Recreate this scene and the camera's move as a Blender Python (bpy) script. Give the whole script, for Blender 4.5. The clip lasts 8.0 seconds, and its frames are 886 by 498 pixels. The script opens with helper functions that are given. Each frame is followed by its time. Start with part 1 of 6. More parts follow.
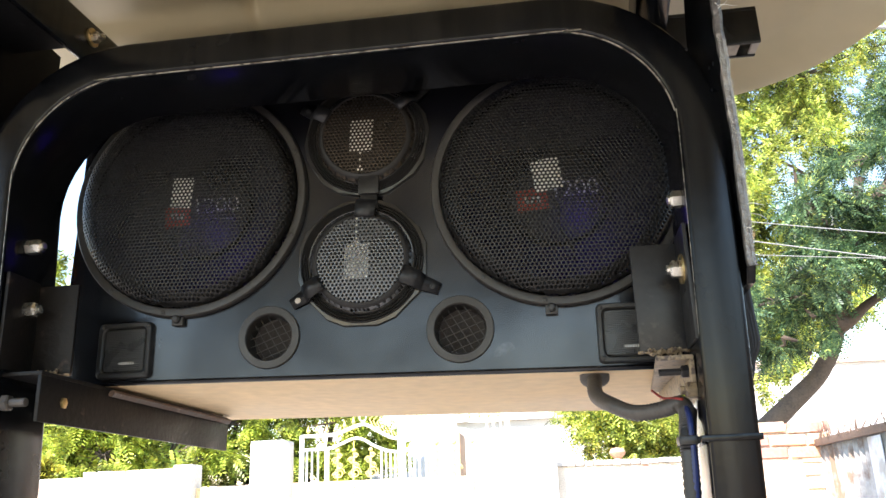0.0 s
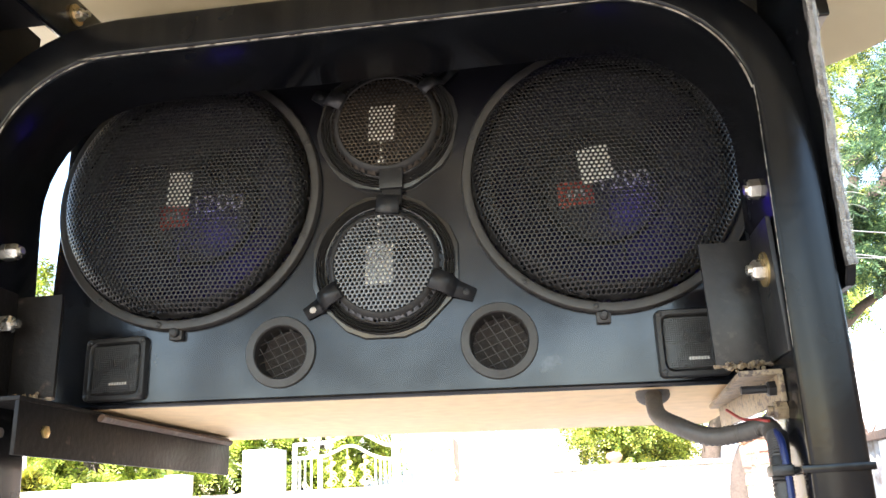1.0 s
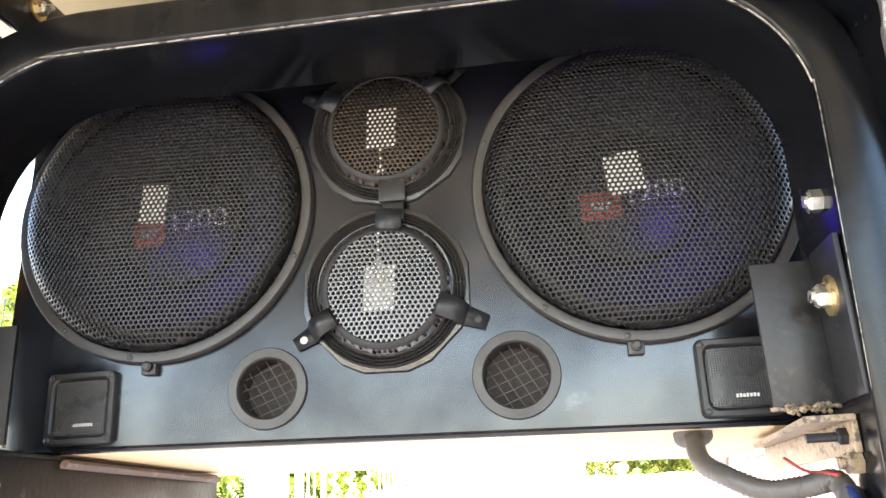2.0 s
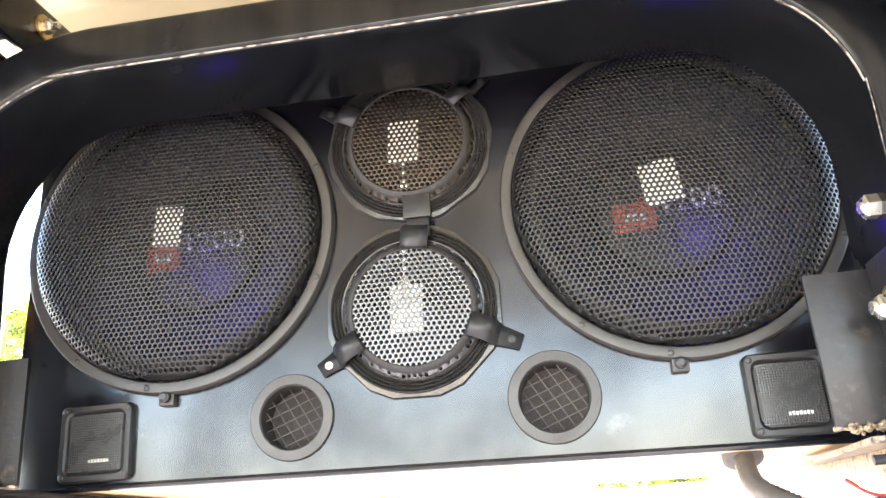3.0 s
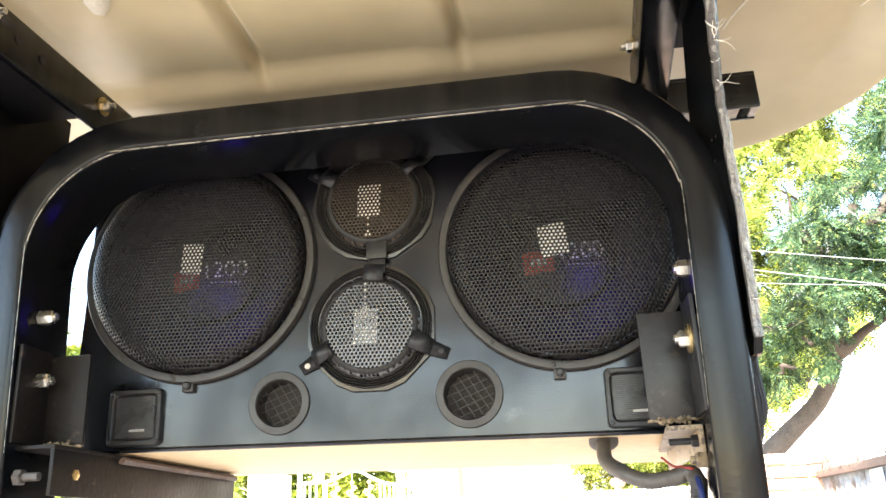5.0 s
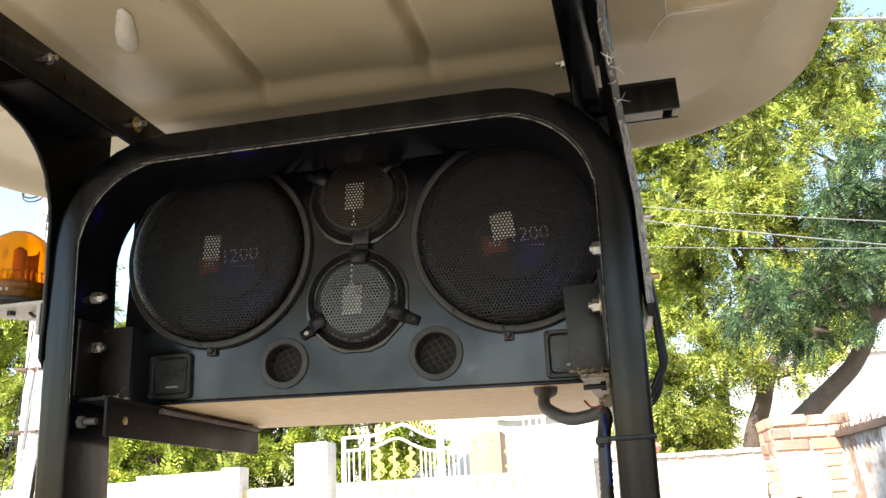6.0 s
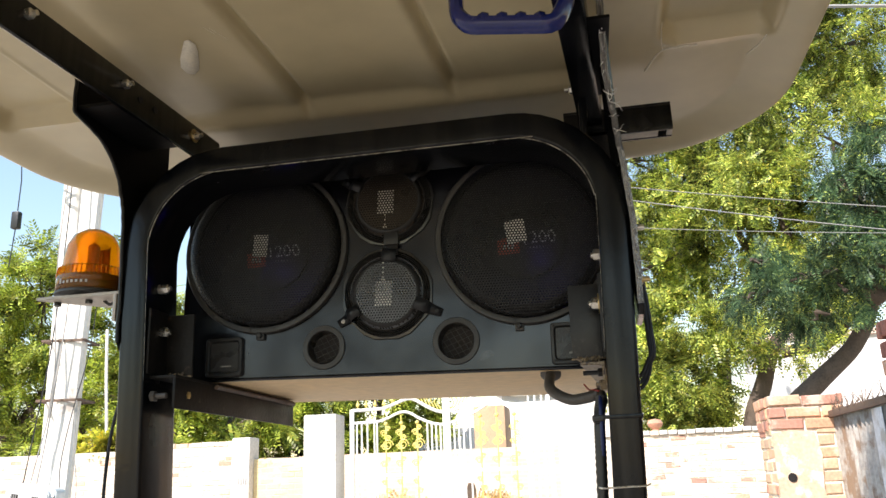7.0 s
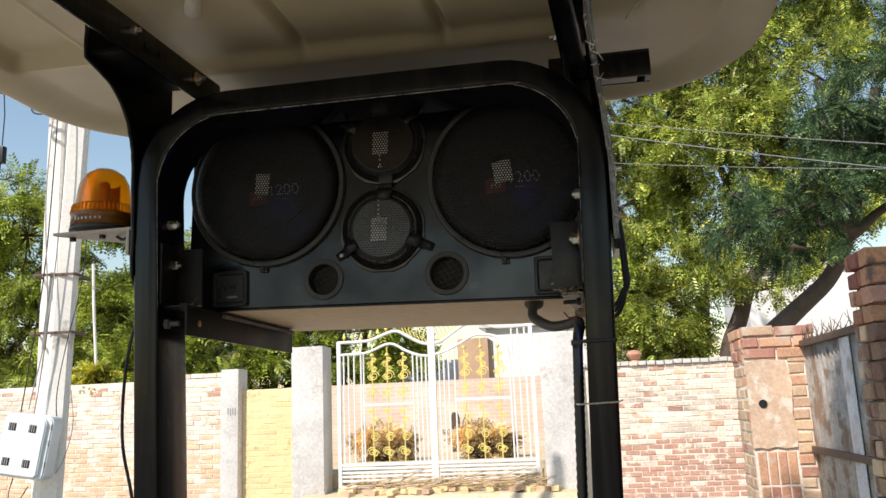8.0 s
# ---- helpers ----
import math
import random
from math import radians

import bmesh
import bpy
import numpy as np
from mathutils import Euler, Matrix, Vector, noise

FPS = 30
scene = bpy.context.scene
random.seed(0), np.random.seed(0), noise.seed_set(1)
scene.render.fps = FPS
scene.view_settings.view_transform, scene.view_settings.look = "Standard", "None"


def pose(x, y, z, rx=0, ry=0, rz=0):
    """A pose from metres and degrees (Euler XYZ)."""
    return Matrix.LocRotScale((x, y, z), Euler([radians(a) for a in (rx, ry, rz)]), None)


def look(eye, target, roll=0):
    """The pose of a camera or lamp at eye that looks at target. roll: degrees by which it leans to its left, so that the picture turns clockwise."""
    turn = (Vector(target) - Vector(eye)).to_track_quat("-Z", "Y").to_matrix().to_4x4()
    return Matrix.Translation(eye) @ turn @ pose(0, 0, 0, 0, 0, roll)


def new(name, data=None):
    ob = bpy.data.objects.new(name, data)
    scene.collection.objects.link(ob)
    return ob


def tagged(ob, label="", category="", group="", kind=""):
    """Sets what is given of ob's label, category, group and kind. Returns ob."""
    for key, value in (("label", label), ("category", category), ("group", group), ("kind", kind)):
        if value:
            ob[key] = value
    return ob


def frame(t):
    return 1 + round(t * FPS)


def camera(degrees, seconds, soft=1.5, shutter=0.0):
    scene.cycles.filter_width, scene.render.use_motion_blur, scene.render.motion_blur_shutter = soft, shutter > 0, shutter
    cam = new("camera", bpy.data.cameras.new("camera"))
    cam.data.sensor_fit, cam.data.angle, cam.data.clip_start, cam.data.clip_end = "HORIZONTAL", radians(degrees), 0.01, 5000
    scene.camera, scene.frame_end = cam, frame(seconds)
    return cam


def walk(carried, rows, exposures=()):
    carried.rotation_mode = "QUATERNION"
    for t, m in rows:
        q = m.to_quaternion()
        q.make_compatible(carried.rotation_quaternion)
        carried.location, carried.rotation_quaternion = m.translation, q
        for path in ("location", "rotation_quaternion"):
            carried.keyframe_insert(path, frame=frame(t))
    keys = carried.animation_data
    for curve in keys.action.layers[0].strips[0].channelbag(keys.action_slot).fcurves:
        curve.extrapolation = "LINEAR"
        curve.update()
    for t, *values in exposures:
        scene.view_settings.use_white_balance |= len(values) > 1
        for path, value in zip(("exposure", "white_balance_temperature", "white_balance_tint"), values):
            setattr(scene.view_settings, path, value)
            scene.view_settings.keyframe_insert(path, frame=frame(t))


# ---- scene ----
cam = camera(57.1, 8.0, soft=1.5)
PATH = [
    (0, (-0.089, -0.033, 1.579), (-0.326, 1.859, 2.183), -2.1),
    (0.5, (-0.137, 0.01, 1.591), (-0.364, 1.903, 2.194), -2.6),
    (1, (-0.157, 0.082, 1.616), (-0.367, 1.974, 2.229), -2.9),
    (1.5, (-0.159, 0.144, 1.643), (-0.374, 2.033, 2.263), -2.7),
    (3, (-0.205, 0.217, 1.681), (-0.419, 2.091, 2.347), -4.6),
    (3.5, (-0.204, 0.19, 1.679), (-0.407, 2.063, 2.352), -4.3),
    (4, (-0.183, 0.115, 1.666), (-0.376, 1.984, 2.349), -3.7),
    (4.5, (-0.151, 0.034, 1.644), (-0.344, 1.899, 2.341), -3.2),
    (5.8, (0.015, -0.234, 1.575), (-0.292, 1.649, 2.177), -2.9),
    (6, (0.045, -0.275, 1.562), (-0.285, 1.603, 2.166), -3.1),
    (6.5, (0.082, -0.383, 1.564), (-0.281, 1.497, 2.142), -2.8),
    (7, (0.057, -0.478, 1.551), (-0.295, 1.414, 2.097), -2.2),
    (7.5, (0.059, -0.541, 1.523), (-0.262, 1.376, 1.996), -1.6),
    (8, (0.062, -0.588, 1.53), (-0.264, 1.347, 1.918), -2.4),
]
EXPOSURES = [(0.0, 1.82, 6400, 17), (0.5, 2.08, 6350, 18), (1.0, 2.47, 6300, 18), (1.5, 2.9, 6250, 19), (3.0, 3.98, 6300, 21), (3.5, 4.03, 6480, 22), (4.0, 3.98, 6450, 21), (4.5, 3.64, 6500, 19), (5.8, 1.57, 6700, 15), (6.0, 1.42, 6700, 15), (6.5, 1.08, 6700, 16), (7.0, 0.78, 6750, 15), (7.5, 0.3, 6700, 13), (8.0, 0.02, 6700, 14)]
walk(cam, [(t, look(eye, target, roll)) for t, eye, target, roll in PATH], EXPOSURES)

# ---- world and sun ----
SUN_ELEVATION, SUN_FROM = radians(46), Vector((-0.42, -0.9, 0)).normalized()
world = bpy.data.worlds.new("sky_world")
scene.world = world
world.use_nodes = True
wn = world.node_tree.nodes
wl = world.node_tree.links
wn.clear()
sky = wn.new("ShaderNodeTexSky")
sky.sky_type = "NISHITA"
sky.sun_disc = False
sky.sun_elevation = SUN_ELEVATION
sky.sun_rotation = math.atan2(SUN_FROM.x, SUN_FROM.y)
sky.air_density, sky.dust_density, sky.ozone_density = 1.7, 0.1, 3.0
background = wn.new("ShaderNodeBackground")
background.inputs["Strength"].default_value = 0.15
world_out = wn.new("ShaderNodeOutputWorld")
wl.new(sky.outputs[0], background.inputs[0])
wl.new(background.outputs[0], world_out.inputs[0])
sun_data = bpy.data.lights.new("sun", "SUN")
sun_data.energy, sun_data.angle, sun_data.color = 5.0, radians(0.55), (1.0, 0.96, 0.9)
sun = new("sun", sun_data)
sun.matrix_world = look((SUN_FROM * math.cos(SUN_ELEVATION) + Vector((0, 0, math.sin(SUN_ELEVATION)))) * 30, (0, 0, 0))

# ---- materials ----
def material(name, color, rough=0.5, metal=0.0, spread=0.15, scale=8.0, fine=120.0, bump=0.1, wear=None, wear_at=0.62, wear_scale=14.0, random=0.0, coat=0.0, island=False, world=False):
    """A painted, cast or cut surface: base colour with coarse and fine variation, relief, optional worn patches and per-object variation."""
    m = bpy.data.materials.new(name)
    m.use_nodes = True
    n, l = m.node_tree.nodes, m.node_tree.links
    b = n["Principled BSDF"]
    tc = n.new("ShaderNodeTexCoord")
    big = n.new("ShaderNodeTexNoise")
    big.inputs["Scale"].default_value, big.inputs["Detail"].default_value = scale, 5
    small = n.new("ShaderNodeTexNoise")
    small.inputs["Scale"].default_value, small.inputs["Detail"].default_value = fine, 3
    where = n.new("ShaderNodeNewGeometry").outputs["Position"] if world else tc.outputs["Object"]
    for t in (big, small):
        l.new(where, t.inputs["Vector"])
    both = n.new("ShaderNodeMath")
    both.operation = "ADD"
    l.new(big.outputs["Fac"], both.inputs[0])
    l.new(small.outputs["Fac"], both.inputs[1])
    val = n.new("ShaderNodeMapRange")
    val.inputs["From Min"].default_value, val.inputs["From Max"].default_value = 0.6, 1.4
    val.inputs["To Min"].default_value, val.inputs["To Max"].default_value = 1 - spread, 1 + spread
    l.new(both.outputs[0], val.inputs["Value"])
    hsv = n.new("ShaderNodeHueSaturation")
    hsv.inputs["Color"].default_value = (*color, 1)
    if random or island:
        info = n.new("ShaderNodeNewGeometry" if island else "ShaderNodeObjectInfo")
        rr = n.new("ShaderNodeMapRange")
        rr.inputs["To Min"].default_value, rr.inputs["To Max"].default_value = 1 - random, 1 + random
        l.new(info.outputs["Random Per Island" if island else "Random"], rr.inputs["Value"])
        mul = n.new("ShaderNodeMath")
        mul.operation = "MULTIPLY"
        l.new(val.outputs[0], mul.inputs[0])
        l.new(rr.outputs[0], mul.inputs[1])
        l.new(mul.outputs[0], hsv.inputs["Value"])
        hr = n.new("ShaderNodeMapRange")
        hr.inputs["To Min"].default_value, hr.inputs["To Max"].default_value = 0.5 - 0.05 * random, 0.5 + 0.06 * random
        l.new(info.outputs["Random Per Island" if island else "Random"], hr.inputs["Value"])
        l.new(hr.outputs[0], hsv.inputs["Hue"])
    else:
        l.new(val.outputs[0], hsv.inputs["Value"])
    out = hsv.outputs[0]
    if wear:
        wn_ = n.new("ShaderNodeTexNoise")
        wn_.inputs["Scale"].default_value, wn_.inputs["Detail"].default_value, wn_.inputs["Roughness"].default_value = wear_scale, 8, 0.65
        l.new(where, wn_.inputs["Vector"])
        ramp = n.new("ShaderNodeValToRGB")
        ramp.color_ramp.elements[0].position, ramp.color_ramp.elements[1].position = wear_at - 0.03, wear_at + 0.05
        l.new(wn_.outputs["Fac"], ramp.inputs["Fac"])
        mix = n.new("ShaderNodeMix")
        mix.data_type = "RGBA"
        l.new(ramp.outputs[0], mix.inputs["Factor"])
        l.new(out, mix.inputs[6])
        mix.inputs[7].default_value = (*wear, 1)
        out = mix.outputs[2]
    l.new(out, b.inputs["Base Color"])
    rg = n.new("ShaderNodeMapRange")
    rg.inputs["From Min"].default_value, rg.inputs["From Max"].default_value = 0.3, 0.7
    rg.inputs["To Min"].default_value, rg.inputs["To Max"].default_value = max(rough - 0.09, 0.03), min(rough + 0.09, 1)
    l.new(big.outputs["Fac"], rg.inputs["Value"])
    l.new(rg.outputs[0], b.inputs["Roughness"])
    b.inputs["Metallic"].default_value = metal
    b.inputs["Coat Weight"].default_value = coat
    b.inputs["Coat Roughness"].default_value = 0.12
    if bump:
        bp = n.new("ShaderNodeBump")
        bp.inputs["Strength"].default_value, bp.inputs["Distance"].default_value = bump, 0.004
        l.new(both.outputs[0], bp.inputs["Height"])
        l.new(bp.outputs[0], b.inputs["Normal"])
    return m


def vinyl_material(name, color):
    """Embossed black vinyl with a fine woven pattern."""
    m = material(name, color, rough=0.16, spread=0.3, scale=7, fine=60, bump=0.0, wear=(0.04, 0.04, 0.042), wear_at=0.68, wear_scale=9)
    n, l = m.node_tree.nodes, m.node_tree.links
    b = n["Principled BSDF"]
    tc = n.new("ShaderNodeTexCoord")
    waves = []
    for turn in (45, -45):
        mp = n.new("ShaderNodeMapping")
        mp.inputs["Rotation"].default_value = (0, radians(turn), 0)
        w = n.new("ShaderNodeTexWave")
        w.inputs["Scale"].default_value = 180
        l.new(tc.outputs["Object"], mp.inputs["Vector"])
        l.new(mp.outputs[0], w.inputs["Vector"])
        waves.append(w)
    mul = n.new("ShaderNodeMath")
    mul.operation = "MULTIPLY"
    l.new(waves[0].outputs["Fac"], mul.inputs[0])
    l.new(waves[1].outputs["Fac"], mul.inputs[1])
    bp = n.new("ShaderNodeBump")
    bp.inputs["Strength"].default_value, bp.inputs["Distance"].default_value = 0.14, 0.0006
    b.inputs["Specular IOR Level"].default_value = 0.3
    b.inputs["Specular Tint"].default_value = (0.88, 0.92, 1.0, 1)
    worn = n.new("ShaderNodeTexNoise")
    worn.inputs["Scale"].default_value, worn.inputs["Detail"].default_value = 7, 6
    l.new(tc.outputs["Object"], worn.inputs["Vector"])
    shine = n.new("ShaderNodeMapRange")
    shine.inputs["From Min"].default_value, shine.inputs["From Max"].default_value = 0.38, 0.66
    shine.inputs["To Min"].default_value, shine.inputs["To Max"].default_value = 0.1, 0.78
    l.new(worn.outputs["Fac"], shine.inputs["Value"])
    l.new(shine.outputs[0], b.inputs["Coat Weight"])
    b.inputs["Coat Roughness"].default_value = 0.14
    sag = n.new("ShaderNodeTexNoise")
    sag.inputs["Scale"].default_value, sag.inputs["Detail"].default_value = 9, 2
    l.new(tc.outputs["Object"], sag.inputs["Vector"])
    ripple = n.new("ShaderNodeBump")
    ripple.inputs["Strength"].default_value, ripple.inputs["Distance"].default_value = 0.1, 0.006
    l.new(sag.outputs["Fac"], ripple.inputs["Height"])
    l.new(ripple.outputs[0], bp.inputs["Normal"])
    l.new(ripple.outputs[0], b.inputs["Coat Normal"])
    l.new(mul.outputs[0], bp.inputs["Height"])
    l.new(bp.outputs[0], b.inputs["Normal"])
    return m


def leaf_material(name, dark, light, dry):
    """Leaves: colour by leaflet, some light let through."""
    m = bpy.data.materials.new(name)
    m.use_nodes = True
    n, l = m.node_tree.nodes, m.node_tree.links
    n.clear()
    geo = n.new("ShaderNodeNewGeometry")
    ramp = n.new("ShaderNodeValToRGB")
    e = ramp.color_ramp.elements
    e[0].color, e[1].color = (*dark, 1), (*light, 1)
    e[1].position = 0.86
    last = e.new(0.985)
    last.color = (*dry, 1)
    l.new(geo.outputs["Random Per Island"], ramp.inputs[0])
    tc = n.new("ShaderNodeTexCoord")
    big = n.new("ShaderNodeTexNoise")
    big.inputs["Scale"].default_value = 1.9
    l.new(tc.outputs["Object"], big.inputs["Vector"])
    val = n.new("ShaderNodeMapRange")
    val.inputs["From Min"].default_value, val.inputs["From Max"].default_value = 0.3, 0.7
    val.inputs["To Min"].default_value, val.inputs["To Max"].default_value = 0.12, 1.75
    l.new(big.outputs["Fac"], val.inputs["Value"])
    hsv = n.new("ShaderNodeHueSaturation")
    l.new(ramp.outputs[0], hsv.inputs["Color"])
    l.new(val.outputs[0], hsv.inputs["Value"])
    d = n.new("ShaderNodeBsdfPrincipled")
    d.inputs["Roughness"].default_value = 0.42
    d.inputs["Specular IOR Level"].default_value = 0.35
    t = n.new("ShaderNodeBsdfTranslucent")
    mix = n.new("ShaderNodeMixShader")
    mix.inputs[0].default_value = 0.3
    out = n.new("ShaderNodeOutputMaterial")
    l.new(hsv.outputs[0], d.inputs["Base Color"])
    l.new(hsv.outputs[0], t.inputs["Color"])
    l.new(d.outputs[0], mix.inputs[1])
    l.new(t.outputs[0], mix.inputs[2])
    l.new(mix.outputs[0], out.inputs[0])
    return m


def brick_texture_material(name, brick_a, brick_b, mortar, wash=None):
    """Brickwork too far off for single bricks."""
    m = bpy.data.materials.new(name)
    m.use_nodes = True
    n, l = m.node_tree.nodes, m.node_tree.links
    b = n["Principled BSDF"]
    b.inputs["Roughness"].default_value = 0.9
    tc = n.new("ShaderNodeTexCoord")
    mp = n.new("ShaderNodeMapping")
    mp.inputs["Rotation"].default_value = (radians(90), 0, 0)
    t = n.new("ShaderNodeTexBrick")
    t.inputs["Scale"].default_value = 1
    t.inputs["Brick Width"].default_value, t.inputs["Row Height"].default_value, t.inputs["Mortar Size"].default_value = 0.24, 0.085, 0.006
    t.inputs["Color1"].default_value, t.inputs["Color2"].default_value, t.inputs["Mortar"].default_value = (*brick_a, 1), (*brick_b, 1), (*mortar, 1)
    l.new(tc.outputs["Object"], mp.inputs[0])
    l.new(mp.outputs[0], t.inputs["Vector"])
    no = n.new("ShaderNodeTexNoise")
    no.inputs["Scale"].default_value, no.inputs["Detail"].default_value = 1.4, 6
    l.new(tc.outputs["Object"], no.inputs["Vector"])
    hsv = n.new("ShaderNodeHueSaturation")
    mr = n.new("ShaderNodeMapRange")
    mr.inputs["To Min"].default_value, mr.inputs["To Max"].default_value = 0.6, 1.4
    l.new(no.outputs["Fac"], mr.inputs["Value"])
    l.new(mr.outputs[0], hsv.inputs["Value"])
    l.new(t.outputs["Color"], hsv.inputs["Color"])
    l.new(hsv.outputs[0], b.inputs["Base Color"])
    return m


def clear_plastic(name, color, rough, weight, ior=1.45):
    m = bpy.data.materials.new(name)
    m.use_nodes = True
    b = m.node_tree.nodes["Principled BSDF"]
    b.inputs["Base Color"].default_value = (*color, 1)
    b.inputs["Roughness"].default_value = rough
    b.inputs["Transmission Weight"].default_value = weight
    b.inputs["IOR"].default_value = ior
    return m


def film_material(name):
    m = bpy.data.materials.new(name)
    m.use_nodes = True
    n, l = m.node_tree.nodes, m.node_tree.links
    b = n["Principled BSDF"]
    b.inputs["Base Color"].default_value = (0.5, 0.5, 0.48, 1)
    b.inputs["Roughness"].default_value = 0.2
    no = n.new("ShaderNodeTexNoise")
    no.inputs["Scale"].default_value = 90
    mr = n.new("ShaderNodeMapRange")
    mr.inputs["To Min"].default_value, mr.inputs["To Max"].default_value = 0.0, 0.36
    l.new(no.outputs["Fac"], mr.inputs["Value"])
    l.new(mr.outputs[0], b.inputs["Alpha"])
    return m


BLACK_PAINT = material("black_gloss_paint", (0.0026, 0.003, 0.004), rough=0.2, spread=0.35, scale=9, fine=90, bump=0.04, wear=(0.02, 0.02, 0.021), wear_at=0.72, wear_scale=22)
streak_nodes, streak_links = BLACK_PAINT.node_tree.nodes, BLACK_PAINT.node_tree.links
streak_at = streak_nodes.new("ShaderNodeTexCoord")
streak_map = streak_nodes.new("ShaderNodeMapping")
streak_map.inputs["Scale"].default_value = (60, 60, 1.5)
streak = streak_nodes.new("ShaderNodeTexNoise")
streak.inputs["Scale"].default_value, streak.inputs["Detail"].default_value = 1.0, 4
streak_gloss = streak_nodes.new("ShaderNodeMapRange")
streak_gloss.inputs["From Min"].default_value, streak_gloss.inputs["From Max"].default_value = 0.35, 0.65
streak_gloss.inputs["To Min"].default_value, streak_gloss.inputs["To Max"].default_value = 0.2, 0.33
streak_links.new(streak_at.outputs["Object"], streak_map.inputs["Vector"])
streak_links.new(streak_map.outputs[0], streak.inputs["Vector"])
streak_links.new(streak.outputs["Fac"], streak_gloss.inputs["Value"])
streak_links.new(streak_gloss.outputs[0], BLACK_PAINT.node_tree.nodes["Principled BSDF"].inputs["Specular IOR Level"])
BLACK_WORN = material("black_worn_steel", (0.012, 0.012, 0.013), rough=0.36, spread=0.4, scale=14, fine=140, bump=0.06, wear=(0.03, 0.028, 0.026), wear_at=0.61, wear_scale=60)
DULL_BLACK = material("dull_black_steel", (0.0075, 0.0062, 0.0054), rough=0.5, spread=0.4, scale=12, fine=120, bump=0.2, wear=(0.05, 0.035, 0.028), wear_at=0.64, wear_scale=40)
for dull, level in ((BLACK_WORN, 0.32), (DULL_BLACK, 0.2)):
    dull.node_tree.nodes["Principled BSDF"].inputs["Specular IOR Level"].default_value = level
FLAT_BLACK = material("flat_black_paint", (0.003, 0.003, 0.0035), rough=0.5, spread=0.4, scale=12, fine=90, bump=0.05, wear=(0.016, 0.016, 0.017), wear_at=0.66, wear_scale=26)
FLAT_BLACK.node_tree.nodes["Principled BSDF"].inputs["Specular IOR Level"].default_value = 0.1
RUSTY = material("rusty_welded_steel", (0.21, 0.155, 0.092), rough=0.5, spread=0.35, scale=30, fine=200, bump=0.2, wear=(0.06, 0.04, 0.03), wear_at=0.55, wear_scale=110)
RUST_BROWN = material("thin_brown_rust", (0.075, 0.045, 0.03), rough=0.55, spread=0.4, scale=25, fine=150, bump=0.2, wear=(0.16, 0.1, 0.07), wear_at=0.6, wear_scale=30)
RUST_DARK = material("dark_brown_rust", (0.1, 0.055, 0.035), rough=0.7, spread=0.35, scale=30, fine=150, bump=0.3)
EDGE_HIGHLIGHT = material("bare_edge_steel", (0.34, 0.31, 0.27), rough=0.4, metal=0.7, spread=0.5, scale=60, fine=300, bump=0.3, wear=(0.07, 0.06, 0.055), wear_at=0.52, wear_scale=70)
ZINC = material("zinc_plated_steel", (0.62, 0.6, 0.54), rough=0.28, metal=0.95, spread=0.2, scale=60, fine=300, bump=0.05)
BRASSY = material("yellow_zinc_washer", (0.55, 0.42, 0.2), rough=0.32, metal=0.9, spread=0.3, scale=60, fine=300, bump=0.05)
VINYL = vinyl_material("black_vinyl", (0.0042, 0.0042, 0.0055))
PLYWOOD = material("pale_plywood", (0.66, 0.48, 0.27), rough=0.6, spread=0.18, scale=4, fine=40, bump=0.1, wear=(0.4, 0.28, 0.18), wear_at=0.68, wear_scale=6)
PLASTIC = material("black_moulded_plastic", (0.013, 0.0125, 0.012), rough=0.42, spread=0.25, scale=20, fine=260, bump=0.12)
RIB_PLASTIC = material("shiny_black_plastic", (0.02, 0.019, 0.018), rough=0.19, spread=0.25, scale=20, fine=260, bump=0.08)
GRILLE = material("black_perforated_steel", (0.0145, 0.0138, 0.0132), rough=0.31, metal=0.55, spread=0.25, scale=7, fine=150, bump=0.02)
GRILLE_BROWN = material("brown_black_perforated_steel", (0.038, 0.03, 0.023), rough=0.33, metal=0.8, spread=0.25, scale=9, fine=150, bump=0.02)
GRILLE_GREY = material("grey_perforated_steel", (0.11, 0.113, 0.119), rough=0.3, metal=0.9, spread=0.25, scale=9, fine=150, bump=0.02)
GRILLE_BAND = material("dark_grille_fold", (0.012, 0.011, 0.0105), rough=0.62, metal=0.2, spread=0.3, scale=30, fine=260, bump=0.15)
CONE = material("paper_cone", (0.016, 0.016, 0.0175), rough=0.75, spread=0.25, scale=12, fine=160, bump=0.12)
# white that stands for the sky's reflection in the dust caps
CAP_REFLECTION = material("white_paper_sticker", (0.9, 0.88, 0.82), rough=0.35, spread=0.06, scale=20, fine=120, bump=0.02)
RED_LABEL = material("red_label", (0.36, 0.055, 0.03), rough=0.5, spread=0.15, scale=30, fine=160, bump=0.02)
DIGIT = material("silver_print", (0.45, 0.45, 0.43), rough=0.45, spread=0.08, scale=30, fine=160, bump=0.0)
MESH_BLACK = material("black_plastic_mesh", (0.05, 0.05, 0.05), rough=0.3, spread=0.2, scale=30, fine=200, bump=0.05)
# near-black that stands for the shade inside holes and hollow things
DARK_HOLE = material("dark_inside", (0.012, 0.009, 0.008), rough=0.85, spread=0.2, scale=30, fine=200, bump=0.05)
ROOF = material("cream_fibreglass", (0.55, 0.465, 0.285), rough=0.36, spread=0.1, scale=2.2, fine=14, bump=0.03, coat=0.18)
# pale tone for gel coat cracks and for light painted on the roof
GEL_CRACK_AND_GLINT = material("cracked_gel_coat", (0.8, 0.74, 0.6), rough=0.5, spread=0.15, scale=40, fine=200, bump=0.1)
